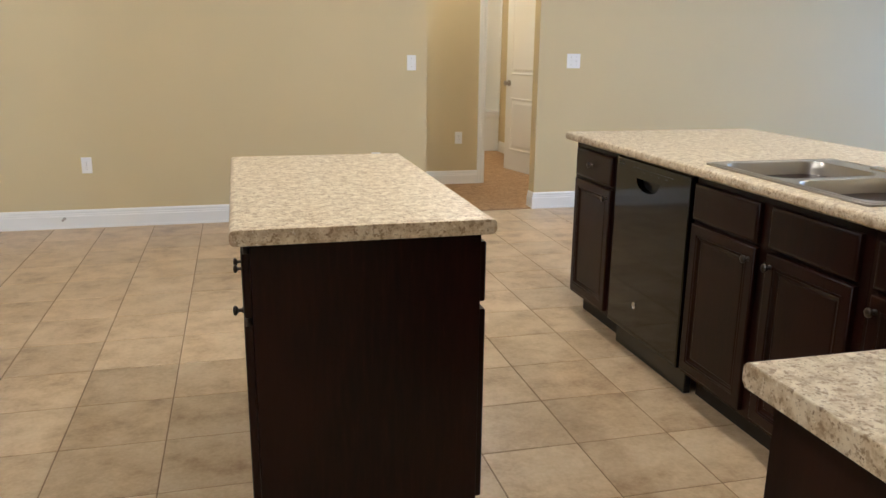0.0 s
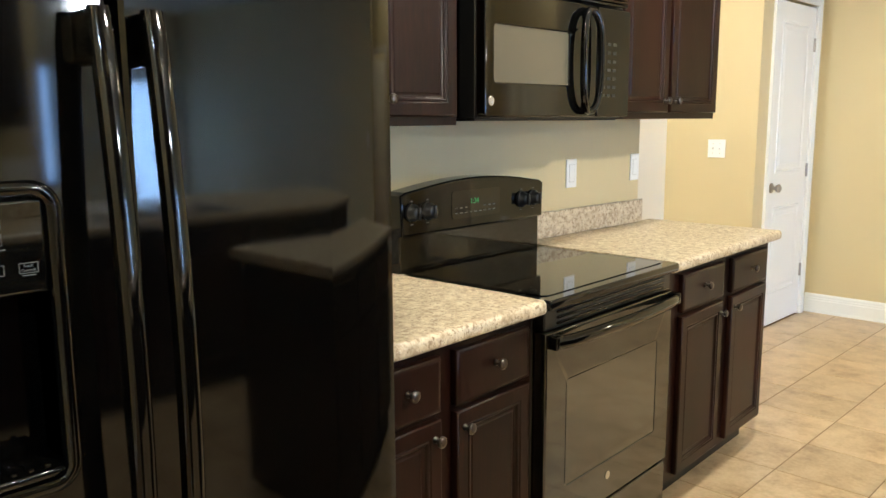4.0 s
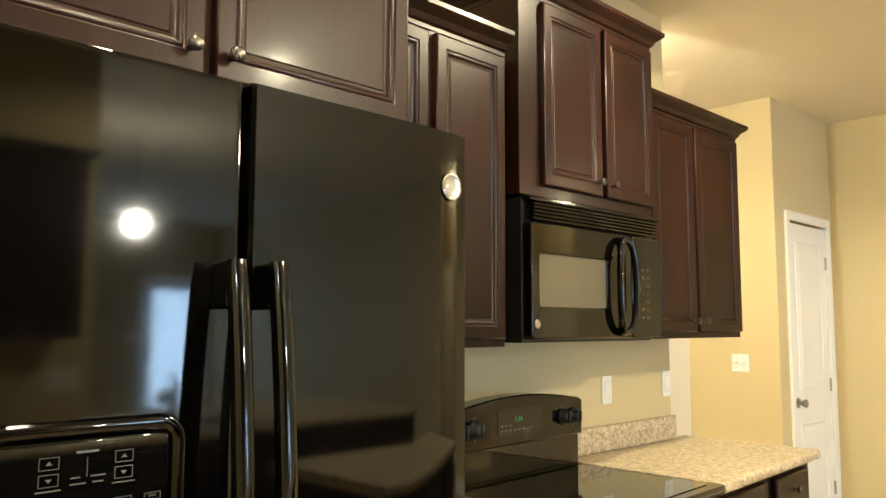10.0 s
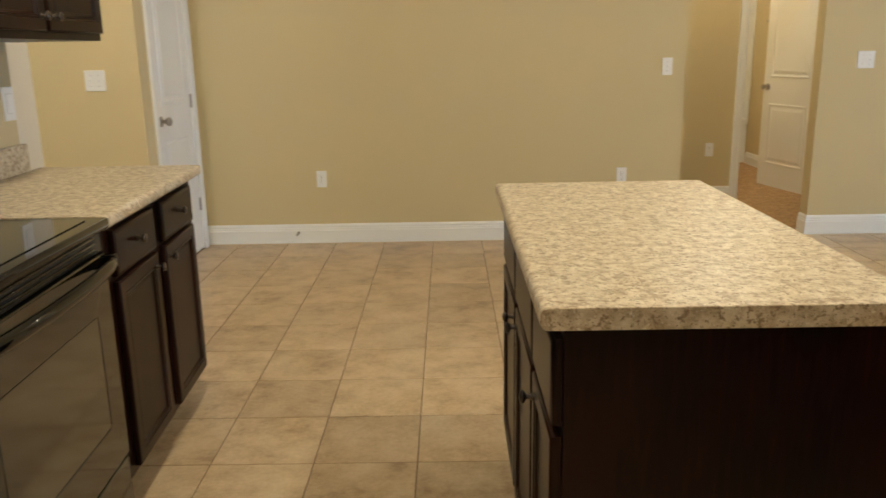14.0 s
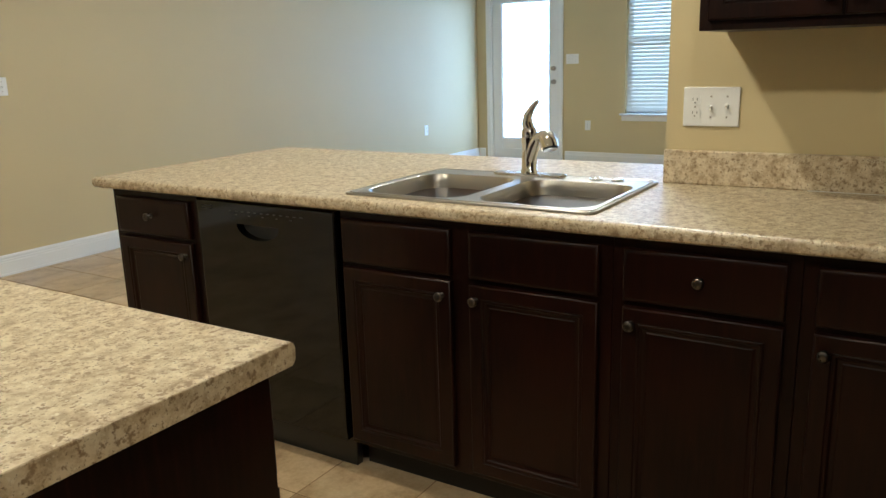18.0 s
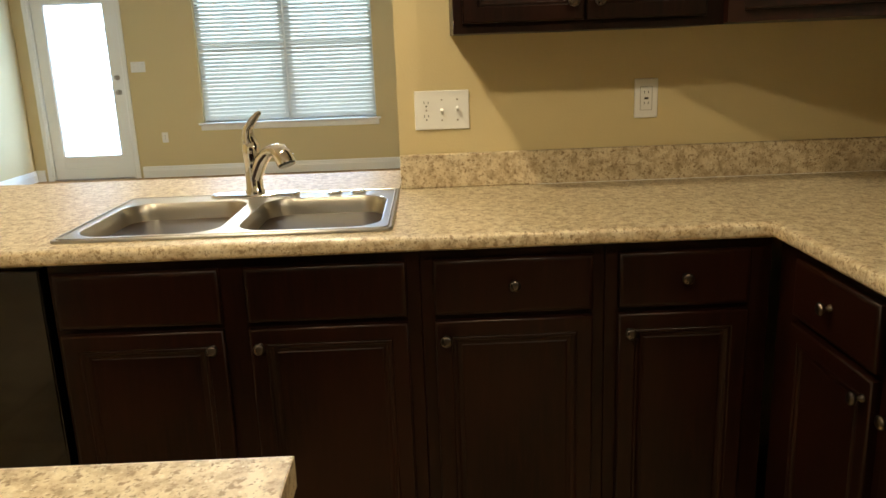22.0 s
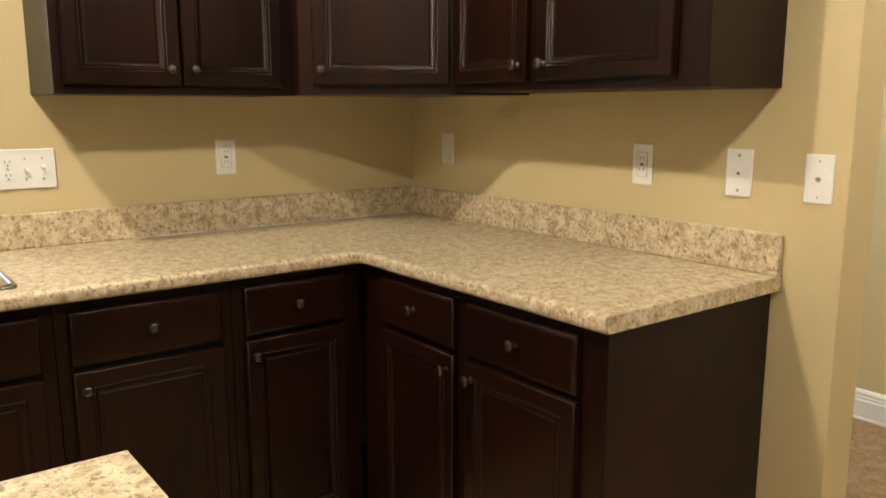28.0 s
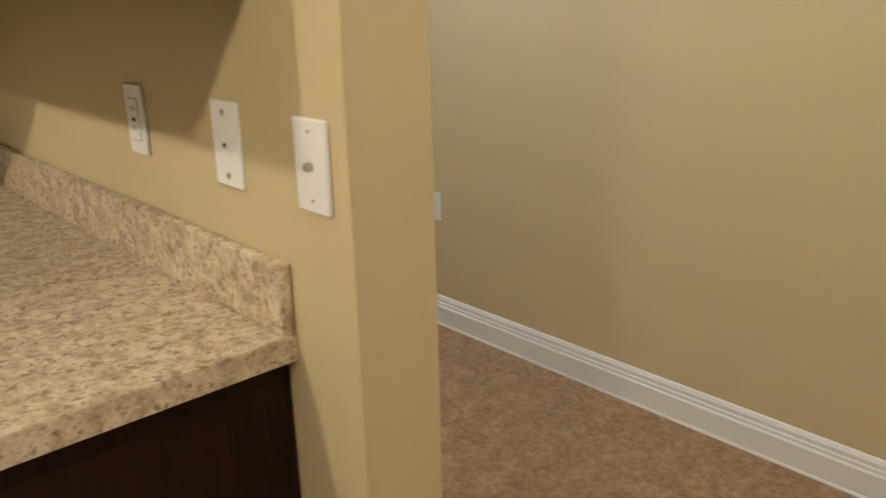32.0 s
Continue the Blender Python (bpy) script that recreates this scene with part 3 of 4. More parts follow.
def cab_door(parent, x0, x1, z0, z1, knob=None, y=-0.001):
    bm = bmesh.new()
    t = DOOR_T
    f = y - t
    add_rings(bm, x0, x1, z0, z1, [(0, y), (0, f + 0.005), (0.0015, f + 0.0018), (0.005, f), (0.037, f), (0.0385, f + 0.0025), (0.0405, f + 0.0035), (0.0425, f + 0.0018),
                                   (0.0450, f + 0.0014), (0.0475, f + 0.0030), (0.0495, f + 0.0062), (0.0525, f + 0.0086), (0.0570, f + 0.0098), (0.061, f + 0.0100)], False)
    d = part("door", bm, WOOD, parent, "", True)
    bm = bmesh.new()
    p = y - t
    add_rings(bm, x0 + 0.061, x1 - 0.061, z0 + 0.061, z1 - 0.061, [(0, p + 0.010), (0.003, p + 0.0085), (0.012, p + 0.0085)])
    part("panel", bm, WOOD, d)
    if knob:
        link("knob", KNOB, d, pose(knob[0], y - t, knob[1]))
    return d


def drawer_front(parent, x0, x1, z0, z1, knob=True, y=-0.001):
    bm = bmesh.new()
    t = DOOR_T
    add_rings(bm, x0, x1, z0, z1, [(0, y), (0, y - t + 0.007), (0.002, y - t + 0.0032), (0.006, y - t + 0.0008), (0.012, y - t)])
    d = part("drawer_front", bm, WOOD, parent, "", True)
    if knob:
        link("knob", KNOB, d, pose((x0 + x1) / 2, y - t, (z0 + z1) / 2 + 0.006))
    return d


def base_cabinet(m, w, depth, doors, label, group, end_left=False, end_right=False, false_drawer=False, name="base_cabinet"):
    """Front at y = 0, back at +depth; doors: (x0, x1, knob side)."""
    c = thing(name, m, label, "cabinet", group)
    bm = bmesh.new()
    add_box(bm, 0, w, 0, depth, 0.105, TOP - THICK - 0.001, 0.0015)
    part("body", bm, WOOD, c)
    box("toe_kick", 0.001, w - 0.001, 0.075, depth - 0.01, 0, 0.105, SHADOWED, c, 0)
    for x0, x1, side in doors:
        drawer_front(c, x0, x1, 0.715, 0.848, not false_drawer)
        cab_door(c, x0, x1, 0.128, 0.700, (x0 + 0.025 if side == "l" else x1 - 0.025, 0.658))
    if end_right:
        box("end_panel", w, w + 0.006, 0, depth, 0.105, TOP - THICK - 0.001, WOOD, c, 0.001)
    if end_left:
        box("end_panel", -0.006, 0, 0, depth, 0.105, TOP - THICK - 0.001, WOOD, c, 0.001)
    return c


CROWN = [(0, 0), (0.004, 0), (0.004, 0.012), (0.012, 0.018), (0.020, 0.034), (0.040, 0.050), (0.046, 0.056), (0.046, 0.070), (0, 0.070)]


def wall_cabinet(m, w, depth, z0, z1, doors, label, group, crown_path=None, foot=0.024):
    c = thing("wall_cabinet", m, label, "cabinet", group)
    bm = bmesh.new()
    add_box(bm, 0, w, 0, depth, z0, z1, 0.0015)
    part("body", bm, WOOD, c)
    for x0, x1, side in doors:
        cab_door(c, x0, x1, z0 + foot, z1 - 0.022, (x0 + 0.030 if side == "l" else x1 - 0.030, z0 + foot + 0.045))
    if crown_path:
        bm = bmesh.new()
        add_sweep(bm, crown_path, [(o, z1 - 0.012 + u) for o, u in CROWN], 1)
        part("crown_moulding", bm, WOOD, c)
    return c


FS = 1.853                                   # face of the sink run's cabinets
def sink_m(y):
    return pose(FS, y, 0, 0, 0, -90)


RUN = "base cabinets under the sink counter"
base_cabinet(sink_m(3.742), 0.445, 0.60, [(0.030, 0.412, "r")], "dark espresso narrow base cabinet at the peninsula end", RUN, end_left=True)
base_cabinet(sink_m(2.668), 0.862, 0.60, [(0.015, 0.395, "r"), (0.455, 0.829, "l")], "dark espresso sink base cabinet with two doors and false drawer fronts", RUN, false_drawer=True)
base_cabinet(sink_m(1.805), 0.432, 0.60, [(0.030, 0.403, "l")], "dark espresso base cabinet with one drawer and door", RUN)
base_cabinet(sink_m(1.372), 0.394, 0.60, [(0.031, 0.338, "l")], "dark espresso corner base cabinet with one drawer and door", RUN)
back = base_cabinet(pose(1.853, 0.956, 0, 0, 0, 180), 0.933, 0.604, [(0.113, 0.450, "r"), (0.500, 0.869, "l")],
                    "dark espresso two-door base cabinet with finished end panel", "base cabinets along the back wall", end_right=True)
pen = thing("peninsula_back_panel", pose(0, 0, 0), "dark stained panel closing the peninsula's back", "panel")
box("panel", XS + 0.002, XS + 0.022, 1.866, 3.742, 0.0, TOP - THICK - 0.001, WOOD, pen)

TURN = 2.5                                   # degrees by which the range run stands off the wall's line
def range_m(y, x, turn=0.0):
    return pose(x, y, 0, 0, 0, 90 + turn)


RR = "base cabinets beside the range"
base_cabinet(range_m(1.396, -0.832, TURN), 0.602, 0.60, [(0.012, 0.232, "r"), (0.286, 0.572, "l")], "dark cherry base cabinet with two drawers and doors", RR)
base_cabinet(range_m(2.736, -0.892, TURN), 0.950, 0.555, [(0.125, 0.468, "r"), (0.552, 0.905, "l")], "dark cherry two-door base cabinet beside the range", RR, end_right=True)

WU = "wall cabinets along the range wall"
wall_cabinet(range_m(0.43, -0.872), 0.95, 0.62, 1.82, 2.235, [(0.010, 0.462, "r"), (0.480, 0.932, "l")], "dark cherry deep two-door cabinet over the refrigerator", WU,
             [(0, 0.62), (0, 0), (0.95, 0), (0.95, 0.62)])
wall_cabinet(range_m(1.385, -1.19), 0.685, 0.302, 1.357, 2.262, [(0.015, 0.345, "r"), (0.375, 0.668, "l")], "dark cherry tall wall cabinet beside the refrigerator", WU,
             [(0, 0), (0.685, 0)])
wall_cabinet(range_m(2.10, -1.155), 0.775, 0.337, 1.823, 2.475, [(0.102, 0.425, "r"), (0.450, 0.762, "l")], "raised dark cherry two-door cabinet over the microwave", WU,
             [(0, 0.337), (0, 0), (0.775, 0), (0.775, 0.337)], 0.036)
wall_cabinet(range_m(2.878, -1.19), 0.787, 0.302, 1.372, 2.262, [(0.037, 0.362, "r"), (0.382, 0.769, "l")], "dark cherry two-door wall cabinet with crown moulding", WU,
             [(0, 0), (0.787, 0), (0.787, 0.302)])

WC = "wall cabinets round the back corner"
wall_cabinet(pose(2.152, 1.70, 0, 0, 0, -90), 0.690, 0.300, 1.356, 2.200, [(0.024, 0.330, "r"), (0.336, 0.640, "l")], "dark espresso two-door wall cabinet with crown moulding", WC,
             [(0, 0.300), (0, 0), (0.690, 0)])
wall_cabinet(pose(1.806, 0.652, 0, 0, 0, 180), 0.882, 0.299, 1.366, 2.210, [(0.012, 0.328, "r"), (0.367, 0.802, "l")], "dark espresso two-door wall cabinet above the counter end", WC,
             [(0, 0), (0.882, 0), (0.882, 0.299)])
corner = thing("corner_wall_cabinet", pose(0, 0, 0), "taller diagonal dark espresso corner wall cabinet with crown moulding", "cabinet", WC)
A, Bp = Vector((2.120, 1.012)), Vector((1.796, 0.622))
bm = bmesh.new()
add_slab(bm, [(XS - 0.002, A.y), (A.x, A.y), (Bp.x, Bp.y), (Bp.x, YB + 0.002), (XS - 0.002, YB + 0.002)], 1.36, 2.43)
part("body", bm, WOOD, corner)
run = (Bp - A)
face = thing("corner_door_mount", Matrix.Translation((A.x, A.y, 0)) @ Matrix.Rotation(math.atan2(run.y, run.x), 4, "Z"), "", "")
fw = run.length
cab_door(corner, 0.045, fw - 0.045, 1.388, 2.405, (0.075, 1.435))
corner_door = corner.children[-1]
corner_door.matrix_basis = face.matrix_basis
bpy.data.objects.remove(face)
bm = bmesh.new()
add_sweep(bm, [(XS - 0.002, A.y), (A.x, A.y), (Bp.x, Bp.y), (Bp.x, YB + 0.002)], [(o, 2.418 + u) for o, u in CROWN], -1)
part("crown_moulding", bm, WOOD, corner)

# island, doors on both long sides
IX0, IX1, IY0, IY1 = 0.242, 0.806, 1.960, 3.125
isle = thing("island_cabinet", pose(0, 0, 0), "dark espresso kitchen island cabinet with drawers and doors", "island")
box("body", IX0, IX1, IY0, IY1, 0.105, TOP - THICK - 0.001, WOOD, isle, 0.0015)
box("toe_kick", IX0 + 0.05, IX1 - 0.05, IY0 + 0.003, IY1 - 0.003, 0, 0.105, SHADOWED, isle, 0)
box("end_panel", IX0, IX1, IY0 - 0.006, IY0, 0.012, TOP - THICK - 0.001, WOOD, isle, 0.001)
for m, spans in ((pose(IX0, IY1, 0, 0, 0, -90), [(0.012, 0.415, "r"), (0.445, 0.835, "l"), (0.865, 1.160, "l")]),
                 (pose(IX1, IY0, 0, 0, 0, 90), [(0.010, 0.305, "r"), (0.335, 0.725, "r"), (0.755, 1.158, "l")])):
    for x0, x1, side in spans:
        d = drawer_front(isle, x0, x1, 0.690, 0.848, False)
        d.matrix_basis = m
        d = cab_door(isle, x0, x1, 0.128, 0.668, (x0 + 0.028 if side == "l" else x1 - 0.028, 0.622))
        d.matrix_basis = m

# ---- worktops ----
def round_edges(bm, edges, radius, seg=4):
    bmesh.ops.bevel(bm, geom=[e for e in edges if e.is_valid], offset=radius, segments=seg, affect="EDGES", profile=0.5)


def pick(bm, test):
    out = []
    for e in bm.edges:
        a, b = e.verts[0].co, e.verts[1].co
        if test(a, b):
            out.append(e)
    return out


SY0, SY1, SX0, SX1 = 1.866, 2.668, 1.872, 2.422     # the sink's rim
counter = thing("sink_worktop", pose(0, 0, 0), "speckled beige granite-pattern laminate worktop with rolled edge", "worktop")
bm = bmesh.new()
CX, CY, PE, PB = 0.890, 0.998, 3.805, 2.845
add_slab(bm, [(CX, YB + 0.001), (CX, CY), (1.81, CY), (1.81, PE), (PB, PE), (PB, 1.868), (XS - 0.001, 1.868), (XS - 0.001, YB + 0.001)], TOP - THICK, TOP,
         [[(SX0 + 0.02, SY0 + 0.02), (SX1 - 0.02, SY0 + 0.02), (SX1 - 0.02, SY1 - 0.02), (SX0 + 0.02, SY1 - 0.02)]])
def front(a, b):
    if abs(a.z - b.z) > 1e-5:
        return False
    return (abs(a.y - CY) < 1e-4 and abs(b.y - CY) < 1e-4) or (abs(a.x - 1.81) < 1e-4 and abs(b.x - 1.81) < 1e-4) or (abs(a.x - PB) < 1e-4 and abs(b.x - PB) < 1e-4) or (abs(a.y - PE) < 1e-4 and abs(b.y - PE) < 1e-4)
round_edges(bm, pick(bm, front), 0.013)
part("top", bm, LAMINATE, counter, "", True)
box("end_cap", CX - 0.0014, CX - 0.0002, YB + 0.004, CY - 0.008, TOP - THICK + 0.001, TOP - 0.001, LAMINATE, counter, 0)
for b in ((XS - 0.021, XS - 0.001, YB + 0.021, 1.862), (CX, XS - 0.001, YB + 0.001, YB + 0.021)):
    box("backsplash", *b, TOP, TOP + 0.102, LAMINATE, counter, 0.004, "", 2)
box("caulk_bead", XS - 0.0225, XS - 0.021, YB + 0.03, 1.45, TOP, TOP + 0.002, TRIM, counter, 0)

itop = thing("island_worktop", pose(0, 0, 0), "speckled beige granite-pattern laminate island top", "worktop")
bm = bmesh.new()
add_slab(bm, [(0.198, 1.928), (0.838, 1.928), (0.838, 3.155), (0.198, 3.155)], TOP - THICK, TOP)
round_edges(bm, pick(bm, lambda a, b: abs(a.z - b.z) < 1e-5 and abs(a.x - b.x) < 1e-5), 0.013)
part("top", bm, LAMINATE, itop, "", True)
box("clip", 0.822, 0.831, 1.979, 1.991, TOP - THICK - 0.013, TOP - THICK + 0.0005, PLASTIC, itop, 0.001, "small white plastic clip")
for y in (1.9266, 3.1552):
    box("end_cap", 0.206, 0.830, y, y + 0.0012, TOP - THICK + 0.001, TOP - 0.001, LAMINATE, itop, 0)

for y0, y1, xa, xb, label in ((1.397, 2.001, -0.784, -0.811, "speckled beige laminate worktop between refrigerator and range"),
                              (2.735, 3.702, -0.840, -0.885, "speckled beige laminate worktop at the range run's end")):
    w = thing("range_worktop", pose(0, 0, 0), label, "worktop", "worktops beside the range")
    bm = bmesh.new()
    add_slab(bm, [(XR + 0.001, y0), (xa, y0), (xb, y1), (XR + 0.001, y1)], TOP - THICK, TOP)
    round_edges(bm, pick(bm, lambda a, b: abs(a.z - b.z) < 1e-5 and min(a.x, b.x) > -1.0), 0.013)
    part("top", bm, LAMINATE, w, "", True)
    box("backsplash", XR + 0.001, XR + 0.021, y0, min(y1, 3.60), TOP, TOP + 0.102, LAMINATE, w, 0.004, "", 2)

# ---- ceiling lamps ----
# fixtures are out of view; those in the halls only accompany added fill
for x, y in LAMPS:
    c = thing("ceiling_light", pose(x, y, ZC), "unseen lit shallow round ceiling light with white trim ring", "ceiling light", "flush ceiling lights")
    bm = bmesh.new()
    add_lathe(bm, [(0.095, 0), (0.095, -0.006), (0.085, -0.014), (0.075, -0.014)], None, 28)
    part("rim", bm, TRIM, c)
    bm = bmesh.new()
    add_lathe(bm, [(0.075, -0.012), (0.070, -0.022), (0.045, -0.030), (0.004, -0.032)], None, 28)
    part("dome", bm, OPAL, c, "lit opal glass dome", True)
fan = thing("pendant_light", pose(PEND[0], PEND[1], ZC), "lit white globe light on a ceiling rod", "pendant light")
bm = bmesh.new()
add_tube(bm, [(0, 0, 0), (0, 0, PEND[2] - ZC + 0.060)], 0.010)
part("rod", bm, NICKEL, fan)
bm = bmesh.new()
add_lathe(bm, [(0.015, 0.066), (0.044, 0.050), (0.066, 0.017), (0.066, -0.017), (0.044, -0.050), (0.012, -0.064)], pose(0, 0, PEND[2] - ZC), 24)
part("globe", bm, GLOBE, fan, "", True)


def facing(bm):
    """Turns what was drawn flat, with z as depth, to stand upright facing -y."""
    bmesh.ops.transform(bm, matrix=Matrix.Rotation(radians(90), 4, "X"), verts=bm.verts)


def rounded(x0, x1, y0, y1, r, n=5):
    out = []
    for cx, cy, a0 in ((x1 - r, y1 - r, 0), (x0 + r, y1 - r, 90), (x0 + r, y0 + r, 180), (x1 - r, y0 + r, 270)):
        for k in range(n + 1):
            a = radians(a0 + 90 * k / n)
            out.append((cx + r * math.cos(a), cy + r * math.sin(a)))
    return out


def badge(parent, x, y, z, r):
    bm = bmesh.new()
    add_lathe(bm, [(r, 0), (r, 0.0015), (r * 0.86, 0.003), (r * 0.80, 0.002), (r * 0.2, 0.002)], pose(x, y, z, 90), 22)
    part("badge", bm, SILVER, parent, "round silver badge", True)


def bars(parent, places, y, mat, name="marking"):
    for x, z, w, h in places:
        bm = bmesh.new()
        add_box(bm, x - w / 2, x + w / 2, y - 0.0006, y, z - h / 2, z + h / 2)
        part(name, bm, mat, parent)


# ---- refrigerator: local x along the front, front at y = 0 ----
fridge = thing("refrigerator", pose(-0.675, 0.46, 0, 0, 0, 90), "gloss black side-by-side refrigerator with ice dispenser", "refrigerator")
box("body", 0.005, 0.914, 0.078, 0.79, 0.02, 1.770, SATIN, fridge, 0.004)
box("base_grille", 0.02, 0.89, 0.04, 0.078, 0.01, 0.055, SATIN, fridge, 0.003)
DX0, DX1, DZ0, DZ1 = 0.079, 0.305, 0.908, 1.280
bm = bmesh.new()
add_slab(bm, [(0, 0.06), (0.404, 0.06), (0.404, 1.790), (0, 1.790)], -0.072, 0, [rounded(DX0, DX1, DZ0, DZ1, 0.018)])
round_edges(bm, pick(bm, lambda a, b: abs(a.z) < 1e-5 and abs(b.z) < 1e-5 and all(min(abs(v.x), abs(v.x - 0.404), abs(v.y - 0.06), abs(v.y - 1.790)) < 1e-4 for v in (a, b))), 0.010, 4)
facing(bm)
freezer = part("freezer_door", bm, BLACK, fridge, "", True)
bm = bmesh.new()
LEAN = math.tan(radians(0.3))
plan = [(0.416, 0.072), (0.416, 0.010), (0.419, 0.003), (0.426, 0.0)] + [(0.758 + 0.15 * k / 10, 0.306 * LEAN + 0.15 * k / 10 * LEAN + 0.5 * 0.15 * math.tan(radians(11)) * (k / 10) ** 2) for k in range(11)] + [(0.915, 0.026), (0.918, 0.036), (0.918, 0.072)]
add_slab(bm, plan, 0.06, 1.790)
fdoor = part("fridge_door", bm, BLACK, fridge, "gently contoured gloss black door")
fdoor.data.set_sharp_from_angle(angle=radians(40))
for poly in fdoor.data.polygons:
    poly.use_smooth = abs(poly.normal.z) < 0.5 and poly.area < 0.2
for door, x in ((freezer, 0.371), (fdoor, 0.440)):
    bm = bmesh.new()
    rings = []
    z0, z1 = 0.475, 1.512
    for k in range(29):
        f = k / 28
        out = 0.047 + 0.040 * math.sin(math.pi * f) ** 0.85
        cap = min(f, 1 - f) * (z1 - z0)
        slim = 1.0 if cap > 0.012 else 0.86
        ring = []
        for n in range(14):
            a = 2 * math.pi * n / 14
            c, q = math.cos(a), math.sin(a)
            ring.append(bm.verts.new((x + slim * 0.0150 * math.copysign(abs(c) ** 0.7, c), -out + slim * 0.0135 * math.copysign(abs(q) ** 0.7, q), z0 + f * (z1 - z0))))
        rings.append(ring)
    for a, b in zip(rings, rings[1:]):
        for k in range(14):
            bm.faces.new((a[k], a[(k + 1) % 14], b[(k + 1) % 14], b[k]))
    bm.faces.new(rings[0])
    bm.faces.new(rings[-1])
    part("handle", bm, BLACK, door, "long bowed black handle", True)
    for za, zb in ((z0 + 0.002, z0 + 0.070), (z1 - 0.070, z1 - 0.002)):
        box("handle_post", x - 0.0125, x + 0.0125, -0.046, 0.0, za, zb, BLACK, door, 0.006, "", 3)
badge(fdoor, 0.858, 0.0042, 1.684, 0.026)
disp = bmesh.new()
loops = []
for grow, y in ((0.020, -0.001), (0.019, -0.007), (0.014, -0.011), (0.006, -0.011), (0.0, -0.006), (-0.001, 0.004)):
    loops.append([disp.verts.new((x, y, z)) for x, z in rounded(DX0 - grow, DX1 + grow, DZ0 - grow, DZ1 + grow, 0.018 + max(grow, 0), 6)])
for a, b in zip(loops, loops[1:]):
    for k in range(len(a)):
        disp.faces.new((a[k], a[(k + 1) % len(a)], b[(k + 1) % len(b)], b[k]))
dsp = part("dispenser", disp, BLACK, fridge, "recessed ice and water dispenser in a rounded gloss black bezel", True)
box("cavity_back", DX0, DX1, 0.066, 0.070, DZ0, DZ1, BLACK, dsp, 0)
box("cavity_side", DX0 - 0.003, DX0, 0.0, 0.066, DZ0, DZ1, BLACK, dsp, 0)
box("cavity_side", DX1, DX1 + 0.003, 0.0, 0.066, DZ0, DZ1, BLACK, dsp, 0)
box("cavity_floor", DX0, DX1, 0.0, 0.066, DZ0 - 0.003, DZ0, BLACK, dsp, 0)
bm = bmesh.new()
add_box(bm, DX0 + 0.002, DX1 - 0.002, -0.005, 0.05, 1.157, 1.277, 0.005, 3)
panel = part("control_panel", bm, BLACKGLASS, dsp, "black panel with white button outlines and words", True)


def outline(x, z, w, h):
    bars(panel, [(x, z + h / 2, w, 0.0009), (x, z - h / 2, w, 0.0009)], -0.0054, MARK, "button_outline")
    bars(panel, [(x - w / 2, z, 0.0009, h), (x + w / 2, z, 0.0009, h)], -0.0054, MARK, "button_outline")


def word(text, x, z, size):
    link("printed_word", text_mesh(text, size, MARK, "printed_word"), panel, pose(x, -0.0054, z, 90))


for text, x in (("Water", 0.145), ("Crushed", 0.177), ("Cubed", 0.208), ("Light", 0.239)):
    outline(x, 1.191, 0.023, 0.0125)
    word(text, x, 1.191, 0.0058)
outline(0.279, 1.191, 0.022, 0.0125)
word("Lock", 0.279, 1.1938, 0.0055)
word("Controls", 0.279, 1.1882, 0.0050)
bars(panel, [(0.279, 1.1818, 0.016, 0.0012)], -0.0054, MARK)
for x in (0.146, 0.239):
    for z, up in ((1.2495, 1), (1.229, -1)):
        outline(x, z, 0.023, 0.0145)
        bm = bmesh.new()
        bm.faces.new([bm.verts.new((x + dx, -0.0056, z + up * dz)) for dx, dz in ((-0.0042, -0.002), (0.0042, -0.002), (0, 0.003))])
        part("arrow", bm, MARK, panel)
    bars(panel, [(x, 1.2165, 0.030, 0.0016)], -0.0054, MARK)
bars(panel, [(0.192, 1.241, 0.0009, 0.024), (0.192, 1.260, 0.028, 0.0030), (0.178, 1.2288, 0.012, 0.0016), (0.181, 1.2212, 0.020, 0.0018),
             (0.206, 1.2290, 0.019, 0.0016), (0.206, 1.2215, 0.014, 0.0018)], -0.0054, MARK)
bars(panel, [(0.146, 1.2030, 0.0045, 0.0045)], -0.0056, GREEN, "indicator")
bm = bmesh.new()
add_lathe(bm, [(0.034, 0), (0.036, 0.012), (0.036, 0.030), (0.030, 0.034)], pose(0.170, 0.030, 1.126), 24)
part("ice_chute", bm, NICKEL, dsp, "brushed metal ice chute", True)
bm = bmesh.new()
for x0, x1 in ((0.128, 0.164), (0.167, 0.203)):
    add_box(bm, x0, x1, 0.040, 0.050, 1.020, 1.122, 0.005, 2)
part("paddle", bm, SATIN, dsp, "grey plastic paddle", True)
box("water_tube", 0.222, 0.236, 0.045, 0.058, 0.985, 1.157, SATIN, dsp, 0.005, "", 2)
bm = bmesh.new()
add_box(bm, DX0 + 0.003, DX1 - 0.003, -0.010, 0.064, DZ0 + 0.002, DZ0 + 0.016, 0.004, 2)
tray = part("drip_tray", bm, BLACK, dsp, "", True)
for k in range(10):
    box("grille_bar", DX0 + 0.014 + k * 0.0205, DX0 + 0.022 + k * 0.0205, -0.004, 0.058, DZ0 + 0.016, DZ0 + 0.021, BLACK, tray, 0.0015)

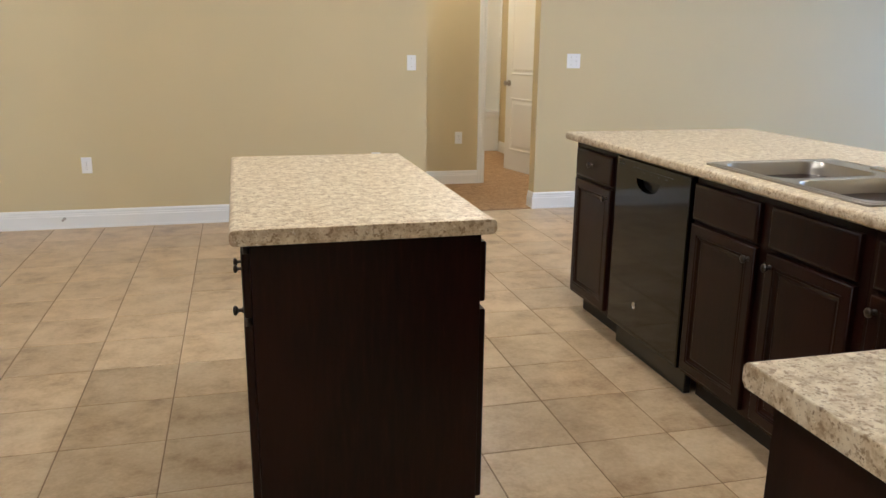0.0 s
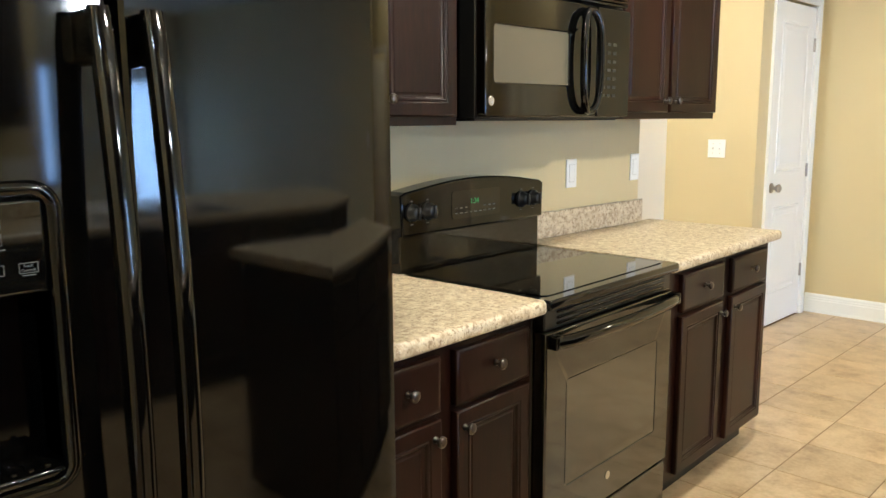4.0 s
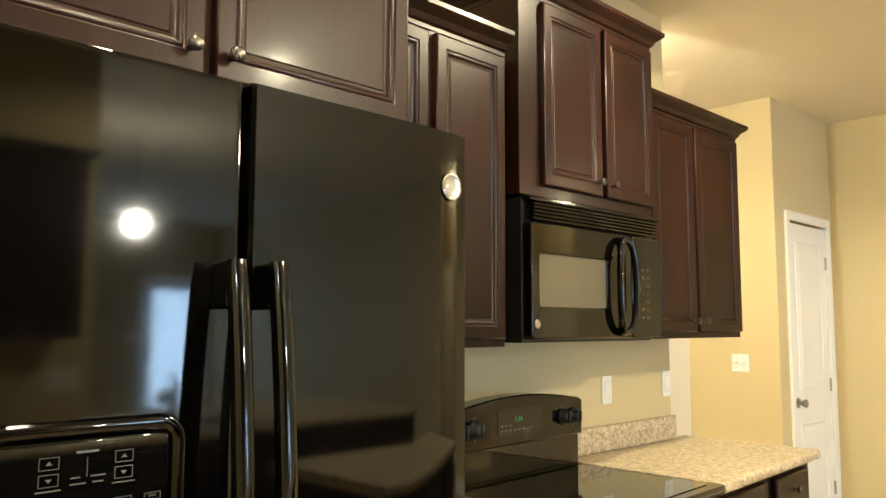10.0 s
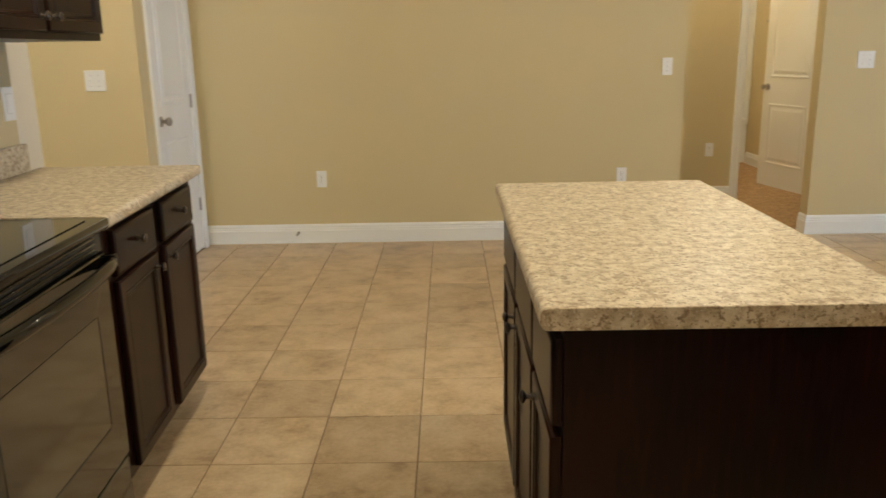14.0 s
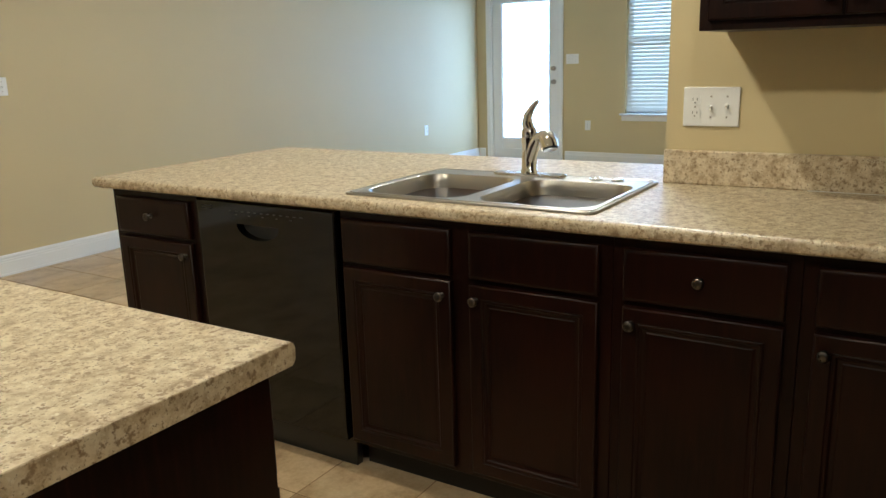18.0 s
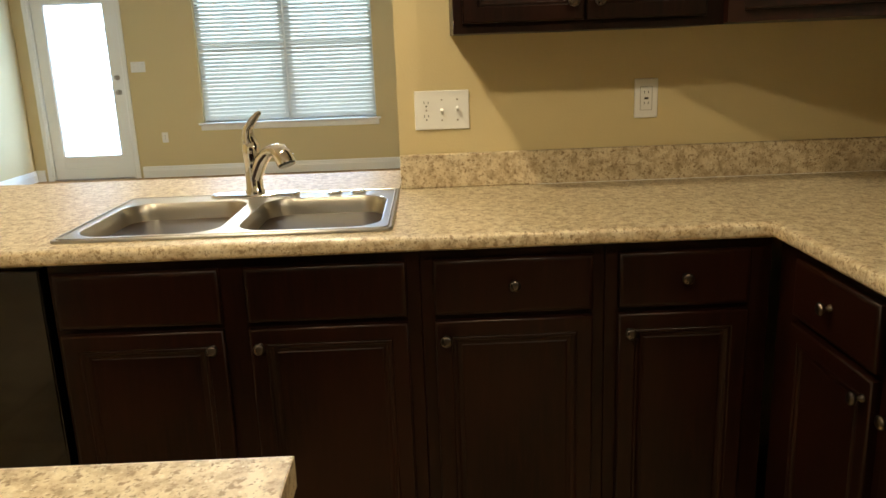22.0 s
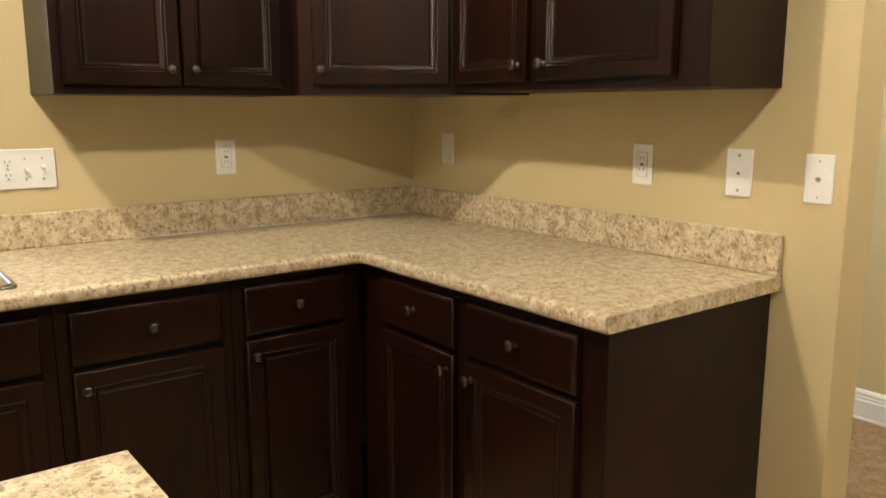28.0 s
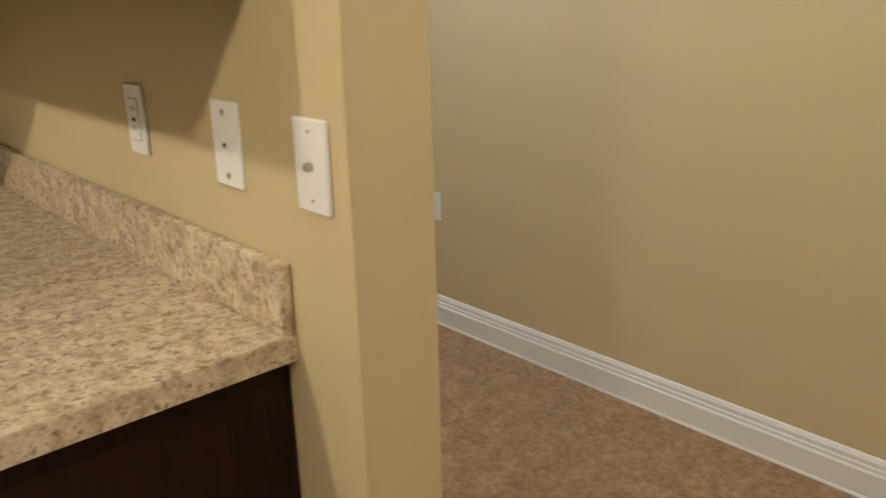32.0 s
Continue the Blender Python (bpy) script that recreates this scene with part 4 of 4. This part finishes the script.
# ---- range ----
stove = thing("range", pose(-0.827, 2.004, 0, 0, 0, 90 + TURN), "gloss black freestanding electric range with glass cooktop", "range")
RW = 0.724
box("body", 0, RW, 0.032, 0.632, 0.03, 0.886, SATIN, stove, 0.003)
bm = bmesh.new()
add_box(bm, -0.004, RW + 0.004, -0.030, 0.512, 0.886, 0.914, 0.007, 3)
cook = part("cooktop", bm, BLACK, stove, "black cooktop frame", True)
bm = bmesh.new()
add_slab(bm, rounded(0.030, RW - 0.030, 0.012, 0.480, 0.02), 0.9142, 0.9165)
part("glass_top", bm, BLACKGLASS, cook, "smooth black ceramic glass")
box("vent_strip", 0.006, RW - 0.006, -0.004, 0.032, 0.826, 0.885, SATIN, stove, 0.004)
for k in range(3):
    box("vent_louvre", 0.06, RW - 0.06, -0.010, -0.003, 0.838 + k * 0.015, 0.845 + k * 0.015, BLACK, stove, 0.002, "", 2)
bm = bmesh.new()
add_slab(bm, [(0.004, 0.248), (RW - 0.004, 0.248), (RW - 0.004, 0.822), (0.004, 0.822)], -0.044, 0.012, [rounded(0.105, 0.622, 0.372, 0.676, 0.012)])
round_edges(bm, pick(bm, lambda a, b: abs(a.z - 0.012) < 1e-5 and abs(b.z - 0.012) < 1e-5), 0.005, 3)
facing(bm)
oven = part("oven_door", bm, OVENBLACK, stove, "", True)
bm = bmesh.new()
add_box(bm, 0.1052, 0.6218, -0.0112, 0.004, 0.3722, 0.6758)
part("oven_window", bm, WINDOWGLASS, oven, "tinted oven window")
bm = bmesh.new()
pts = []
for k in range(15):
    s = k / 14
    pts.append((0.012 + s * (RW - 0.024), -0.028 - 0.040 * math.sin(math.pi * s) ** 0.5, 0.800 + 0.004 * math.sin(math.pi * s)))
add_tube(bm, pts, 0.0145, 12)
bmesh.ops.scale(bm, vec=(1, 1, 1.25), verts=bm.verts, space=Matrix.Translation((0, 0, -0.80)))
part("oven_handle", bm, BLACK, oven, "", True)
for x in (0.022, RW - 0.022):
    box("handle_bracket", x - 0.016, x + 0.016, -0.045, -0.010, 0.782, 0.820, BLACK, oven, 0.005, "", 2)
bm = bmesh.new()
add_lathe(bm, [(0.013, 0), (0.013, 0.001), (0.003, 0.0014)], pose(0.335, -0.0122, 0.322, 90), 20)
part("badge", bm, SILVER, oven, "small silver badge")
bm = bmesh.new()
add_box(bm, 0.004, RW - 0.004, -0.008, 0.034, 0.055, 0.238, 0.006, 2)
part("storage_drawer", bm, OVENBLACK, stove, "", True)
box("plinth", 0.02, RW - 0.02, 0.05, 0.60, 0.0, 0.032, SATIN, stove, 0)
box("backguard_panel", 0.004, RW - 0.004, 0.520, 0.634, 0.886, 1.06, BLACK, stove, 0.004)
bm = bmesh.new()
arc = [(RW - 0.002, 1.028), (RW + 0.002, 1.15)] + [(RW - 0.02 - k / 12 * (RW - 0.04), 1.160 + 0.030 * math.sin(math.pi * k / 12)) for k in range(13)] + [(-0.002, 1.15), (0.002, 1.028)]
add_slab(bm, arc, -0.070, 0.0)
round_edges(bm, pick(bm, lambda a, b: abs(a.z) < 1e-5 and abs(b.z) < 1e-5), 0.006, 3)
facing(bm)
bmesh.ops.transform(bm, matrix=pose(0, 0.505, 0), verts=bm.verts)
console = part("control_console", bm, BLACK, stove, "arched black control console", True)
for x in (0.042, 0.112, 0.592, 0.662):
    bm = bmesh.new()
    add_lathe(bm, [(0.028, 0), (0.028, 0.008), (0.022, 0.012), (0.020, 0.026), (0.016, 0.030)], pose(x, 0.505, 1.098, 90), 20)
    add_box(bm, x - 0.005, x + 0.005, 0.467, 0.483, 1.078, 1.118, 0.002)
    part("knob", bm, SATIN, console, "black plastic control knob", True)
    bars(console, [(x, 1.132, 0.010, 0.004), (x, 1.062, 0.012, 0.003)], 0.5048, MARK)
bm = bmesh.new()
add_slab(bm, rounded(0.225, 0.470, 1.060, 1.150, 0.012), 0, 0.0015)
facing(bm)
bmesh.ops.transform(bm, matrix=pose(0, 0.505, 0), verts=bm.verts)
disp_panel = part("display_panel", bm, BLACKGLASS, console, "black glass clock panel")
link("clock_digits", text_mesh("1:34", 0.026, CLOCKGREEN), console, pose(0.335, 0.5028, 1.112, 90))
bars(console, [(0.245 + 0.024 * k, z, 0.013, 0.0035) for k in range(9) for z in (1.078, 1.094) if not (2 < k < 6 and z > 1.09)], 0.5032, MARK)

# ---- microwave ----
mw = thing("microwave", pose(-1.12, 2.108, 0, 0, 0, 90), "gloss black over-the-range microwave with loop handle", "microwave")
MW = 0.765
box("body", 0, MW, 0.034, 0.37, 1.376, 1.812, SATIN, mw, 0.003)
box("bottom_plate", 0.01, MW - 0.01, 0.045, 0.36, 1.368, 1.376, SATIN, mw, 0.002)
bm = bmesh.new()
add_slab(bm, rounded(0.004, 0.560, 1.380, 1.735, 0.012), -0.030, 0.0, [rounded(0.045, 0.405, 1.478, 1.640, 0.010)])
round_edges(bm, pick(bm, lambda a, b: abs(a.z) < 1e-5 and abs(b.z) < 1e-5), 0.004, 2)
facing(bm)
mdoor = part("door", bm, BLACK, mw, "", True)
bm = bmesh.new()
add_box(bm, 0.040, 0.410, 0.004, 0.010, 1.473, 1.645)
part("window", bm, MWGLASS, mdoor, "pale mesh-backed window")
bm = bmesh.new()
add_slab(bm, rounded(0.564, MW - 0.004, 1.380, 1.735, 0.012), -0.030, 0.0)
round_edges(bm, pick(bm, lambda a, b: abs(a.z) < 1e-5 and abs(b.z) < 1e-5), 0.004, 2)
facing(bm)
mpanel = part("control_panel", bm, BLACK, mw, "", True)
bars(mpanel, [(0.600 + 0.032 * k, 1.45 + 0.028 * j, 0.020, 0.010) for k in range(3) for j in range(7)], -0.0004, principled("dim_grey_print", (0.012, 0.012, 0.011), 0.3), "key_print")
bm = bmesh.new()
loop = []
for k in range(29):
    a = 2 * math.pi * k / 28
    cx, cz = 0.497 + 0.050 * math.copysign(abs(math.cos(a)) ** 0.75, math.cos(a)), 1.556 + 0.158 * math.copysign(abs(math.sin(a)) ** 0.8, math.sin(a))
    loop.append((cx, -0.012 - 0.016 * abs(math.cos(a)) ** 0.6, cz))
add_tube(bm, loop, 0.0125, 10, False)
part("handle", bm, BLACK, mdoor, "black loop handle", True)
for k in range(6):
    bm = bmesh.new()
    add_box(bm, 0.02, MW - 0.02, -0.004, 0.024, -0.004, 0.004, 0.002)
    part("vent_louver", bm, BLACK, mw, "", False, pose(0, 0.006, 1.748 + k * 0.0115, 28))
box("top_trim", 0.0, MW, 0.0, 0.034, 1.803, 1.814, BLACK, mw, 0.002)
badge(mdoor, 0.030, 0.0, 1.425, 0.014)

# ---- dishwasher ----
dish = thing("dishwasher", pose(1.832, 3.280, 0, 0, 0, -90), "gloss black built-in dishwasher with pocket handle", "dishwasher")
bm = bmesh.new()
pocket = [(0.375, 0.796)] + [(0.2825 + 0.0925 * math.cos(math.pi * k / 12), 0.790 - 0.044 * math.sin(math.pi * k / 12)) for k in range(13)] + [(0.190, 0.796)]
add_slab(bm, [(0.004, 0.115), (0.603, 0.115), (0.603, 0.866), (0.004, 0.866)], -0.05, 0.0, [pocket])
round_edges(bm, pick(bm, lambda a, b: abs(a.z) < 1e-5 and abs(b.z) < 1e-5 and all(min(abs(v.x - 0.004), abs(v.x - 0.603), abs(v.y - 0.115), abs(v.y - 0.866)) < 1e-4 for v in (a, b))), 0.006, 3)
facing(bm)
ddoor = part("door", bm, BLACK, dish, "", True)
box("pocket_back", 0.18, 0.385, 0.030, 0.045, 0.735, 0.81, SATIN, dish, 0)
box("body", 0.006, 0.601, 0.051, 0.58, 0.10, 0.866, SATIN, dish, 0)
box("toe_panel", 0.006, 0.601, 0.05, 0.08, 0.0, 0.108, SATIN, dish, 0.003)
bars(ddoor, [(0.055, 0.848, 0.055, 0.004), (0.055, 0.838, 0.055, 0.004)], -0.0002, SATIN, "vent_slot")
bars(ddoor, [(0.165 + 0.028 * k, 0.838, 0.012, 0.0025) for k in range(12)] + [(0.19 + 0.06 * k, 0.826, 0.010, 0.002) for k in range(5)], -0.0002, MARK)
badge(ddoor, 0.245, 0.0, 0.253, 0.016)

# ---- sink and faucet ----
sink = thing("kitchen_sink", pose(0, 0, 0), "double-bowl brushed stainless drop-in sink", "sink")
BOWLS = [(1.908, 2.318, 2.288, 2.632), (1.908, 2.318, 1.897, 2.243)]
bm = bmesh.new()
add_slab(bm, rounded(SX0, SX1, SY0, SY1, 0.022), TOP + 0.0006, TOP + 0.0075, [rounded(*b, 0.075, 7) for b in BOWLS])
round_edges(bm, pick(bm, lambda a, b: abs(a.z - TOP - 0.0075) < 1e-5 and abs(b.z - TOP - 0.0075) < 1e-5), 0.0028, 2)
part("rim", bm, STEEL, sink, "", True)
bm = bmesh.new()
add_sweep(bm, rounded(SX0 + 0.014, SX1 - 0.014, SY0 + 0.014, SY1 - 0.014, 0.018) + [rounded(SX0 + 0.014, SX1 - 0.014, SY0 + 0.014, SY1 - 0.014, 0.018)[0]],
          [(0, TOP + 0.0070), (0.006, TOP + 0.0070), (0.004, TOP + 0.0100), (0.002, TOP + 0.0100)])
part("raised_lip", bm, STEEL, sink, "", True)
for x0, x1, y0, y1 in BOWLS:
    bm = bmesh.new()
    rings = []
    for inset, z in ((0, TOP + 0.0062), (0.003, TOP - 0.002), (0.007, TOP - 0.02), (0.014, TOP - 0.13), (0.026, TOP - 0.160), (0.05, TOP - 0.172), (0.12, TOP - 0.177)):
        rings.append([bm.verts.new((x, y, z)) for x, y in rounded(x0 + inset, x1 - inset, y0 + inset, y1 - inset, max(0.075 - inset * 0.2, 0.03), 7)])
    for a, b in zip(rings, rings[1:]):
        for k in range(len(a)):
            bm.faces.new((a[k], a[(k + 1) % len(a)], b[(k + 1) % len(b)], b[k]))
    bm.faces.new(rings[-1])
    bowl = link("bowl", mesh_of(bm, STEEL, "bowl"), sink)
    for p in bowl.data.polygons:
        p.use_smooth = True
    bm = bmesh.new()
    add_lathe(bm, [(0.055, 0), (0.055, 0.004), (0.042, 0.004), (0.038, 0.001), (0.008, 0.001)], pose((x0 + x1) / 2, (y0 + y1) / 2, TOP - 0.177), 24)
    part("strainer", bm, CHROME, sink, "", True)
for y in (2.055, 1.985):
    bm = bmesh.new()
    add_lathe(bm, [(0.021, 0), (0.021, 0.003), (0.016, 0.006), (0.004, 0.0065)], pose(2.375, y, TOP + 0.0075), 20)
    part("hole_cover", bm, CHROME, sink, "", True)
tap = thing("faucet", pose(2.378, 2.288, TOP + 0.0075), "chrome single-lever kitchen faucet with pull-out spray head", "faucet")
bm = bmesh.new()
add_slab(bm, rounded(-0.028, 0.028, -0.130, 0.130, 0.027), 0, 0.009)
round_edges(bm, pick(bm, lambda a, b: abs(a.z - 0.009) < 1e-5 and abs(b.z - 0.009) < 1e-5), 0.005, 3)
part("deck_plate", bm, CHROME, tap, "", True)
bm = bmesh.new()
add_lathe(bm, [(0.029, 0.006), (0.029, 0.016), (0.025, 0.022), (0.0235, 0.10), (0.026, 0.125), (0.025, 0.150), (0.017, 0.163)], None, 22)
part("column", bm, CHROME, tap, "", True)
d = Vector((-0.62, -0.785, 0))
bm = bmesh.new()
spout = [(0.004, 0.045), (0.018, 0.075), (0.040, 0.108), (0.066, 0.130), (0.092, 0.139), (0.115, 0.136)]
add_tube(bm, [(d.x * s, d.y * s, z) for s, z in spout], [0.018, 0.019, 0.019, 0.018, 0.0175, 0.018], 14)
part("spout", bm, CHROME, tap, "", True)
bm = bmesh.new()
add_tube(bm, [(d.x * s, d.y * s, z) for s, z in ((0.105, 0.141), (0.122, 0.136), (0.138, 0.121), (0.146, 0.104))], [0.019, 0.025, 0.028, 0.027], 16)
head = part("spray_head", bm, CHROME, tap, "", True)
bm = bmesh.new()
add_tube(bm, [(d.x * s, d.y * s, z) for s, z in ((0.146, 0.104), (0.1485, 0.0985))], 0.0245, 16)
part("nozzle", bm, SATIN, head, "dark rubber spray nozzle")
bm = bmesh.new()
add_tube(bm, [(0, 0, 0.150), (-0.002, 0.006, 0.172), (-0.002, 0.004, 0.196), (-0.004, -0.012, 0.220), (-0.006, -0.026, 0.236), (-0.006, -0.036, 0.243)], [0.021, 0.019, 0.015, 0.011, 0.0085, 0.006], 12)
part("lever", bm, CHROME, tap, "", True)

# ---- wall plates ----
def wall_plate(m, gangs, label, size=1.0, name="wall_plate", screws=True):
    p = thing(name, m, label, "switch plate" if any(g in ("toggle", "rocker") for g in gangs) else "outlet" if any(g.startswith("out") for g in gangs) else "wall plate", "white wall plates")
    n = len(gangs)
    w, h = (0.070 + 0.046 * (n - 1)) * size, 0.115 * size
    bm = bmesh.new()
    add_box(bm, -w / 2, w / 2, -0.0065, -0.0004, -h / 2, h / 2, 0.0028, 2)
    part("plate", bm, PLASTIC, p, "", True)
    for k, g in enumerate(gangs):
        x = (k - (n - 1) / 2) * 0.046
        if g == "outlet":
            for z in (-0.0195, 0.0195):
                bm = bmesh.new()
                add_slab(bm, rounded(x - 0.0165, x + 0.0165, z - 0.0142, z + 0.0142, 0.010), 0.006, 0.0085)
                facing(bm)
                o = part("receptacle", bm, PLASTIC, p)
                bars(o, [(x - 0.0062, z + 0.003, 0.0018, 0.0075), (x + 0.0062, z + 0.003, 0.0018, 0.0065), (x, z - 0.0075, 0.0042, 0.0042)], -0.0085, SLOT, "slot")
            bars(p, [(x, 0, 0.005, 0.005)], -0.0066, NICKEL, "screw")
        elif g == "toggle":
            bm = bmesh.new()
            add_box(bm, x - 0.0052, x + 0.0052, -0.0072, -0.0060, -0.0125, 0.0125)
            part("toggle_slot", bm, PLASTIC, p)
            bm = bmesh.new()
            add_box(bm, -0.0042, 0.0042, -0.014, 0.0, -0.005, 0.005, 0.0015)
            part("toggle", bm, PLASTIC, p, "", False, pose(x, -0.0064, 0.001, 24 if k % 2 else -24))
            bars(p, [(x, 0.030, 0.005, 0.005), (x, -0.030, 0.005, 0.005)], -0.0066, NICKEL, "screw")
        elif g in ("rocker", "outlet_square"):
            bm = bmesh.new()
            add_box(bm, x - 0.0168, x + 0.0168, -0.0085, -0.0060, -0.0335, 0.0335, 0.001)
            o = part("rocker" if g == "rocker" else "receptacle", bm, PLASTIC, p)
            bars(o, [(x, 0.0345, 0.035, 0.0012), (x, -0.0345, 0.035, 0.0012), (x - 0.0175, 0, 0.0012, 0.069), (x + 0.0175, 0, 0.0012, 0.069)], -0.0067, SEAM, "seam")
            if g == "outlet_square":
                bars(o, [(x + s, z, 0.0018, 0.007) for s in (-0.006, 0.006) for z in (0.018, -0.014)] + [(x, 0, 0.012, 0.006)], -0.0086, SLOT, "slot")
        elif g == "phone":
            bm = bmesh.new()
            add_box(bm, x - 0.007, x + 0.007, -0.0080, -0.006, -0.007, 0.007, 0.001)
            o = part("jack", bm, PLASTIC, p)
            bars(o, [(x, -0.001, 0.008, 0.006)], -0.0080, SLOT, "socket")
            for z in (0.044, -0.044):
                bm = bmesh.new()
                add_lathe(bm, [(0.0046, 0), (0.0046, 0.0012), (0.0030, 0.0020)], pose(x, -0.0065, z, 90), 12)
                part("screw", bm, SCREW, p, "dull steel screw")
        elif g == "coax":
            bm = bmesh.new()
            add_lathe(bm, [(0.0055, 0), (0.0055, 0.006), (0.003, 0.009)], pose(x, -0.0065, 0, 90), 10)
            part("coax_jack", bm, NICKEL, p)
            bars(p, [(x, 0.042, 0.004, 0.004), (x, -0.042, 0.004, 0.004)], -0.0066, NICKEL, "screw")
    return p


def on_sink(y, z):
    return pose(XS, y, z, 0, 0, -90)


def on_back(x, z, y=YB):
    return pose(x, y, z, 0, 0, 180)


def on_range(y, z):
    return pose(XR, y, z, 0, 0, 90)


wall_plate(on_sink(1.731, 1.145), ["outlet", "toggle", "toggle"], "white three-gang plate with outlet and two toggle switches")
wall_plate(on_sink(1.123, 1.157), ["outlet_square"], "white square outlet above the counter")
wall_plate(on_back(2.225, 1.172), ["rocker"], "white rocker switch in the counter corner")
wall_plate(on_back(1.325, 1.163), ["outlet_square"], "white square safety outlet above the counter")
wall_plate(on_back(1.022, 1.158), ["phone"], "white phone jack plate with two screws", 1.04)
wall_plate(on_back(0.815, 1.156), ["coax"], "white cable jack plate near the wall's end")
wall_plate(on_range(3.063, 1.157), ["rocker"], "white rocker switch beside the range")
wall_plate(on_range(3.545, 1.162), ["rocker"], "white rocker switch at the range wall's end", 1.02)
wall_plate(pose(-1.917, YP, 1.186), ["toggle", "toggle"], "white double toggle switch beside the pantry")
wall_plate(pose(-0.838, YF, 0.456), ["outlet"], "white duplex outlet low on the far wall")
wall_plate(pose(1.260, YF, 0.445), ["outlet"], "white duplex outlet low on the far wall")
wall_plate(pose(1.543, YF, 1.185), ["toggle"], "white single toggle switch at the hall corner")
wall_plate(pose(2.890, 6.25, 1.205), ["toggle", "toggle"], "white double toggle switch beside the hall opening")
wall_plate(pose(2.282, 7.51, 0.452), ["outlet"], "white duplex outlet in the rear hall")
wall_plate(pose(7.84, 6.25, 0.475), ["outlet"], "white duplex outlet in the living room")
wall_plate(pose(XL, 4.749, 0.454, 0, 0, -90), ["outlet"], "white duplex outlet under the patio switches")
wall_plate(pose(XL, 4.955, 1.236, 0, 0, -90), ["toggle", "toggle", "toggle"], "white triple switch beside the patio door")
wall_plate(on_back(2.353, 0.52, -1.22), ["outlet"], "white duplex outlet in the carpeted hall")
stop = thing("door_stop", pose(-1.02, YF - 0.012, 0.075, 90), "small spring door stop on the baseboard", "door stop")
bm = bmesh.new()
add_lathe(bm, [(0.011, 0), (0.011, 0.004), (0.005, 0.006), (0.005, 0.060), (0.008, 0.062), (0.008, 0.072)], None, 12)
part("spring", bm, NICKEL, stop)

# ---- floor tiles ----
PITCH, TX, TY = 0.3435, -0.064, 3.433
bm = bmesh.new()
add_box(bm, -PITCH / 2 + 0.002, PITCH / 2 - 0.002, -PITCH / 2 + 0.002, PITCH / 2 - 0.002, -0.008, 0.0, 0.0015)
TILE_MESH = mesh_of(bm, TILE, "tile")
rest = bmesh.new()


def add_cut_tile(bm, x, y, box_):
    x0, x1, y0, y1 = box_
    a, b = max(x - PITCH / 2 + 0.0025, x0), min(x + PITCH / 2 - 0.0025, x1)
    c, d = max(y - PITCH / 2 + 0.0025, y0), min(y + PITCH / 2 - 0.0025, y1)
    if b - a > 0.01 and d - c > 0.01:
        add_box(bm, a, b, c, d, -0.008, 0.0)


for i in range(-8, 13):
    for j in range(-10, 9):
        x, y = TX + (i + 0.5) * PITCH, TY + (j + 0.5) * PITCH
        hid = (x < -1.1 and y < 3.4) or (2.05 < x < 2.3 and y < 3.5) or (x > 1.2 and y < 0.7) or (0.42 < x < 0.64 and 2.1 < y < 2.95)
        inside = -2.25 < x - PITCH / 2 and x + PITCH / 2 < 4.3 and y - PITCH / 2 > 0.222 and y + PITCH / 2 < YF - 0.005
        if hid:
            continue
        if inside and (x < 2.6 or y > 4.2) and not (x - PITCH / 2 < XP and y + PITCH / 2 > YP):
            link("tile", TILE_MESH, floor, pose(x, y, 0))
        elif x < XP:
            add_cut_tile(rest, x, y, (-2.27, XP + 0.2, 2.8, YP))
        else:
            add_cut_tile(rest, x, y, (XP, 4.3, 0.222, YF))
tagged(part("tile_field", rest, TILE, floor), kind="stuff")
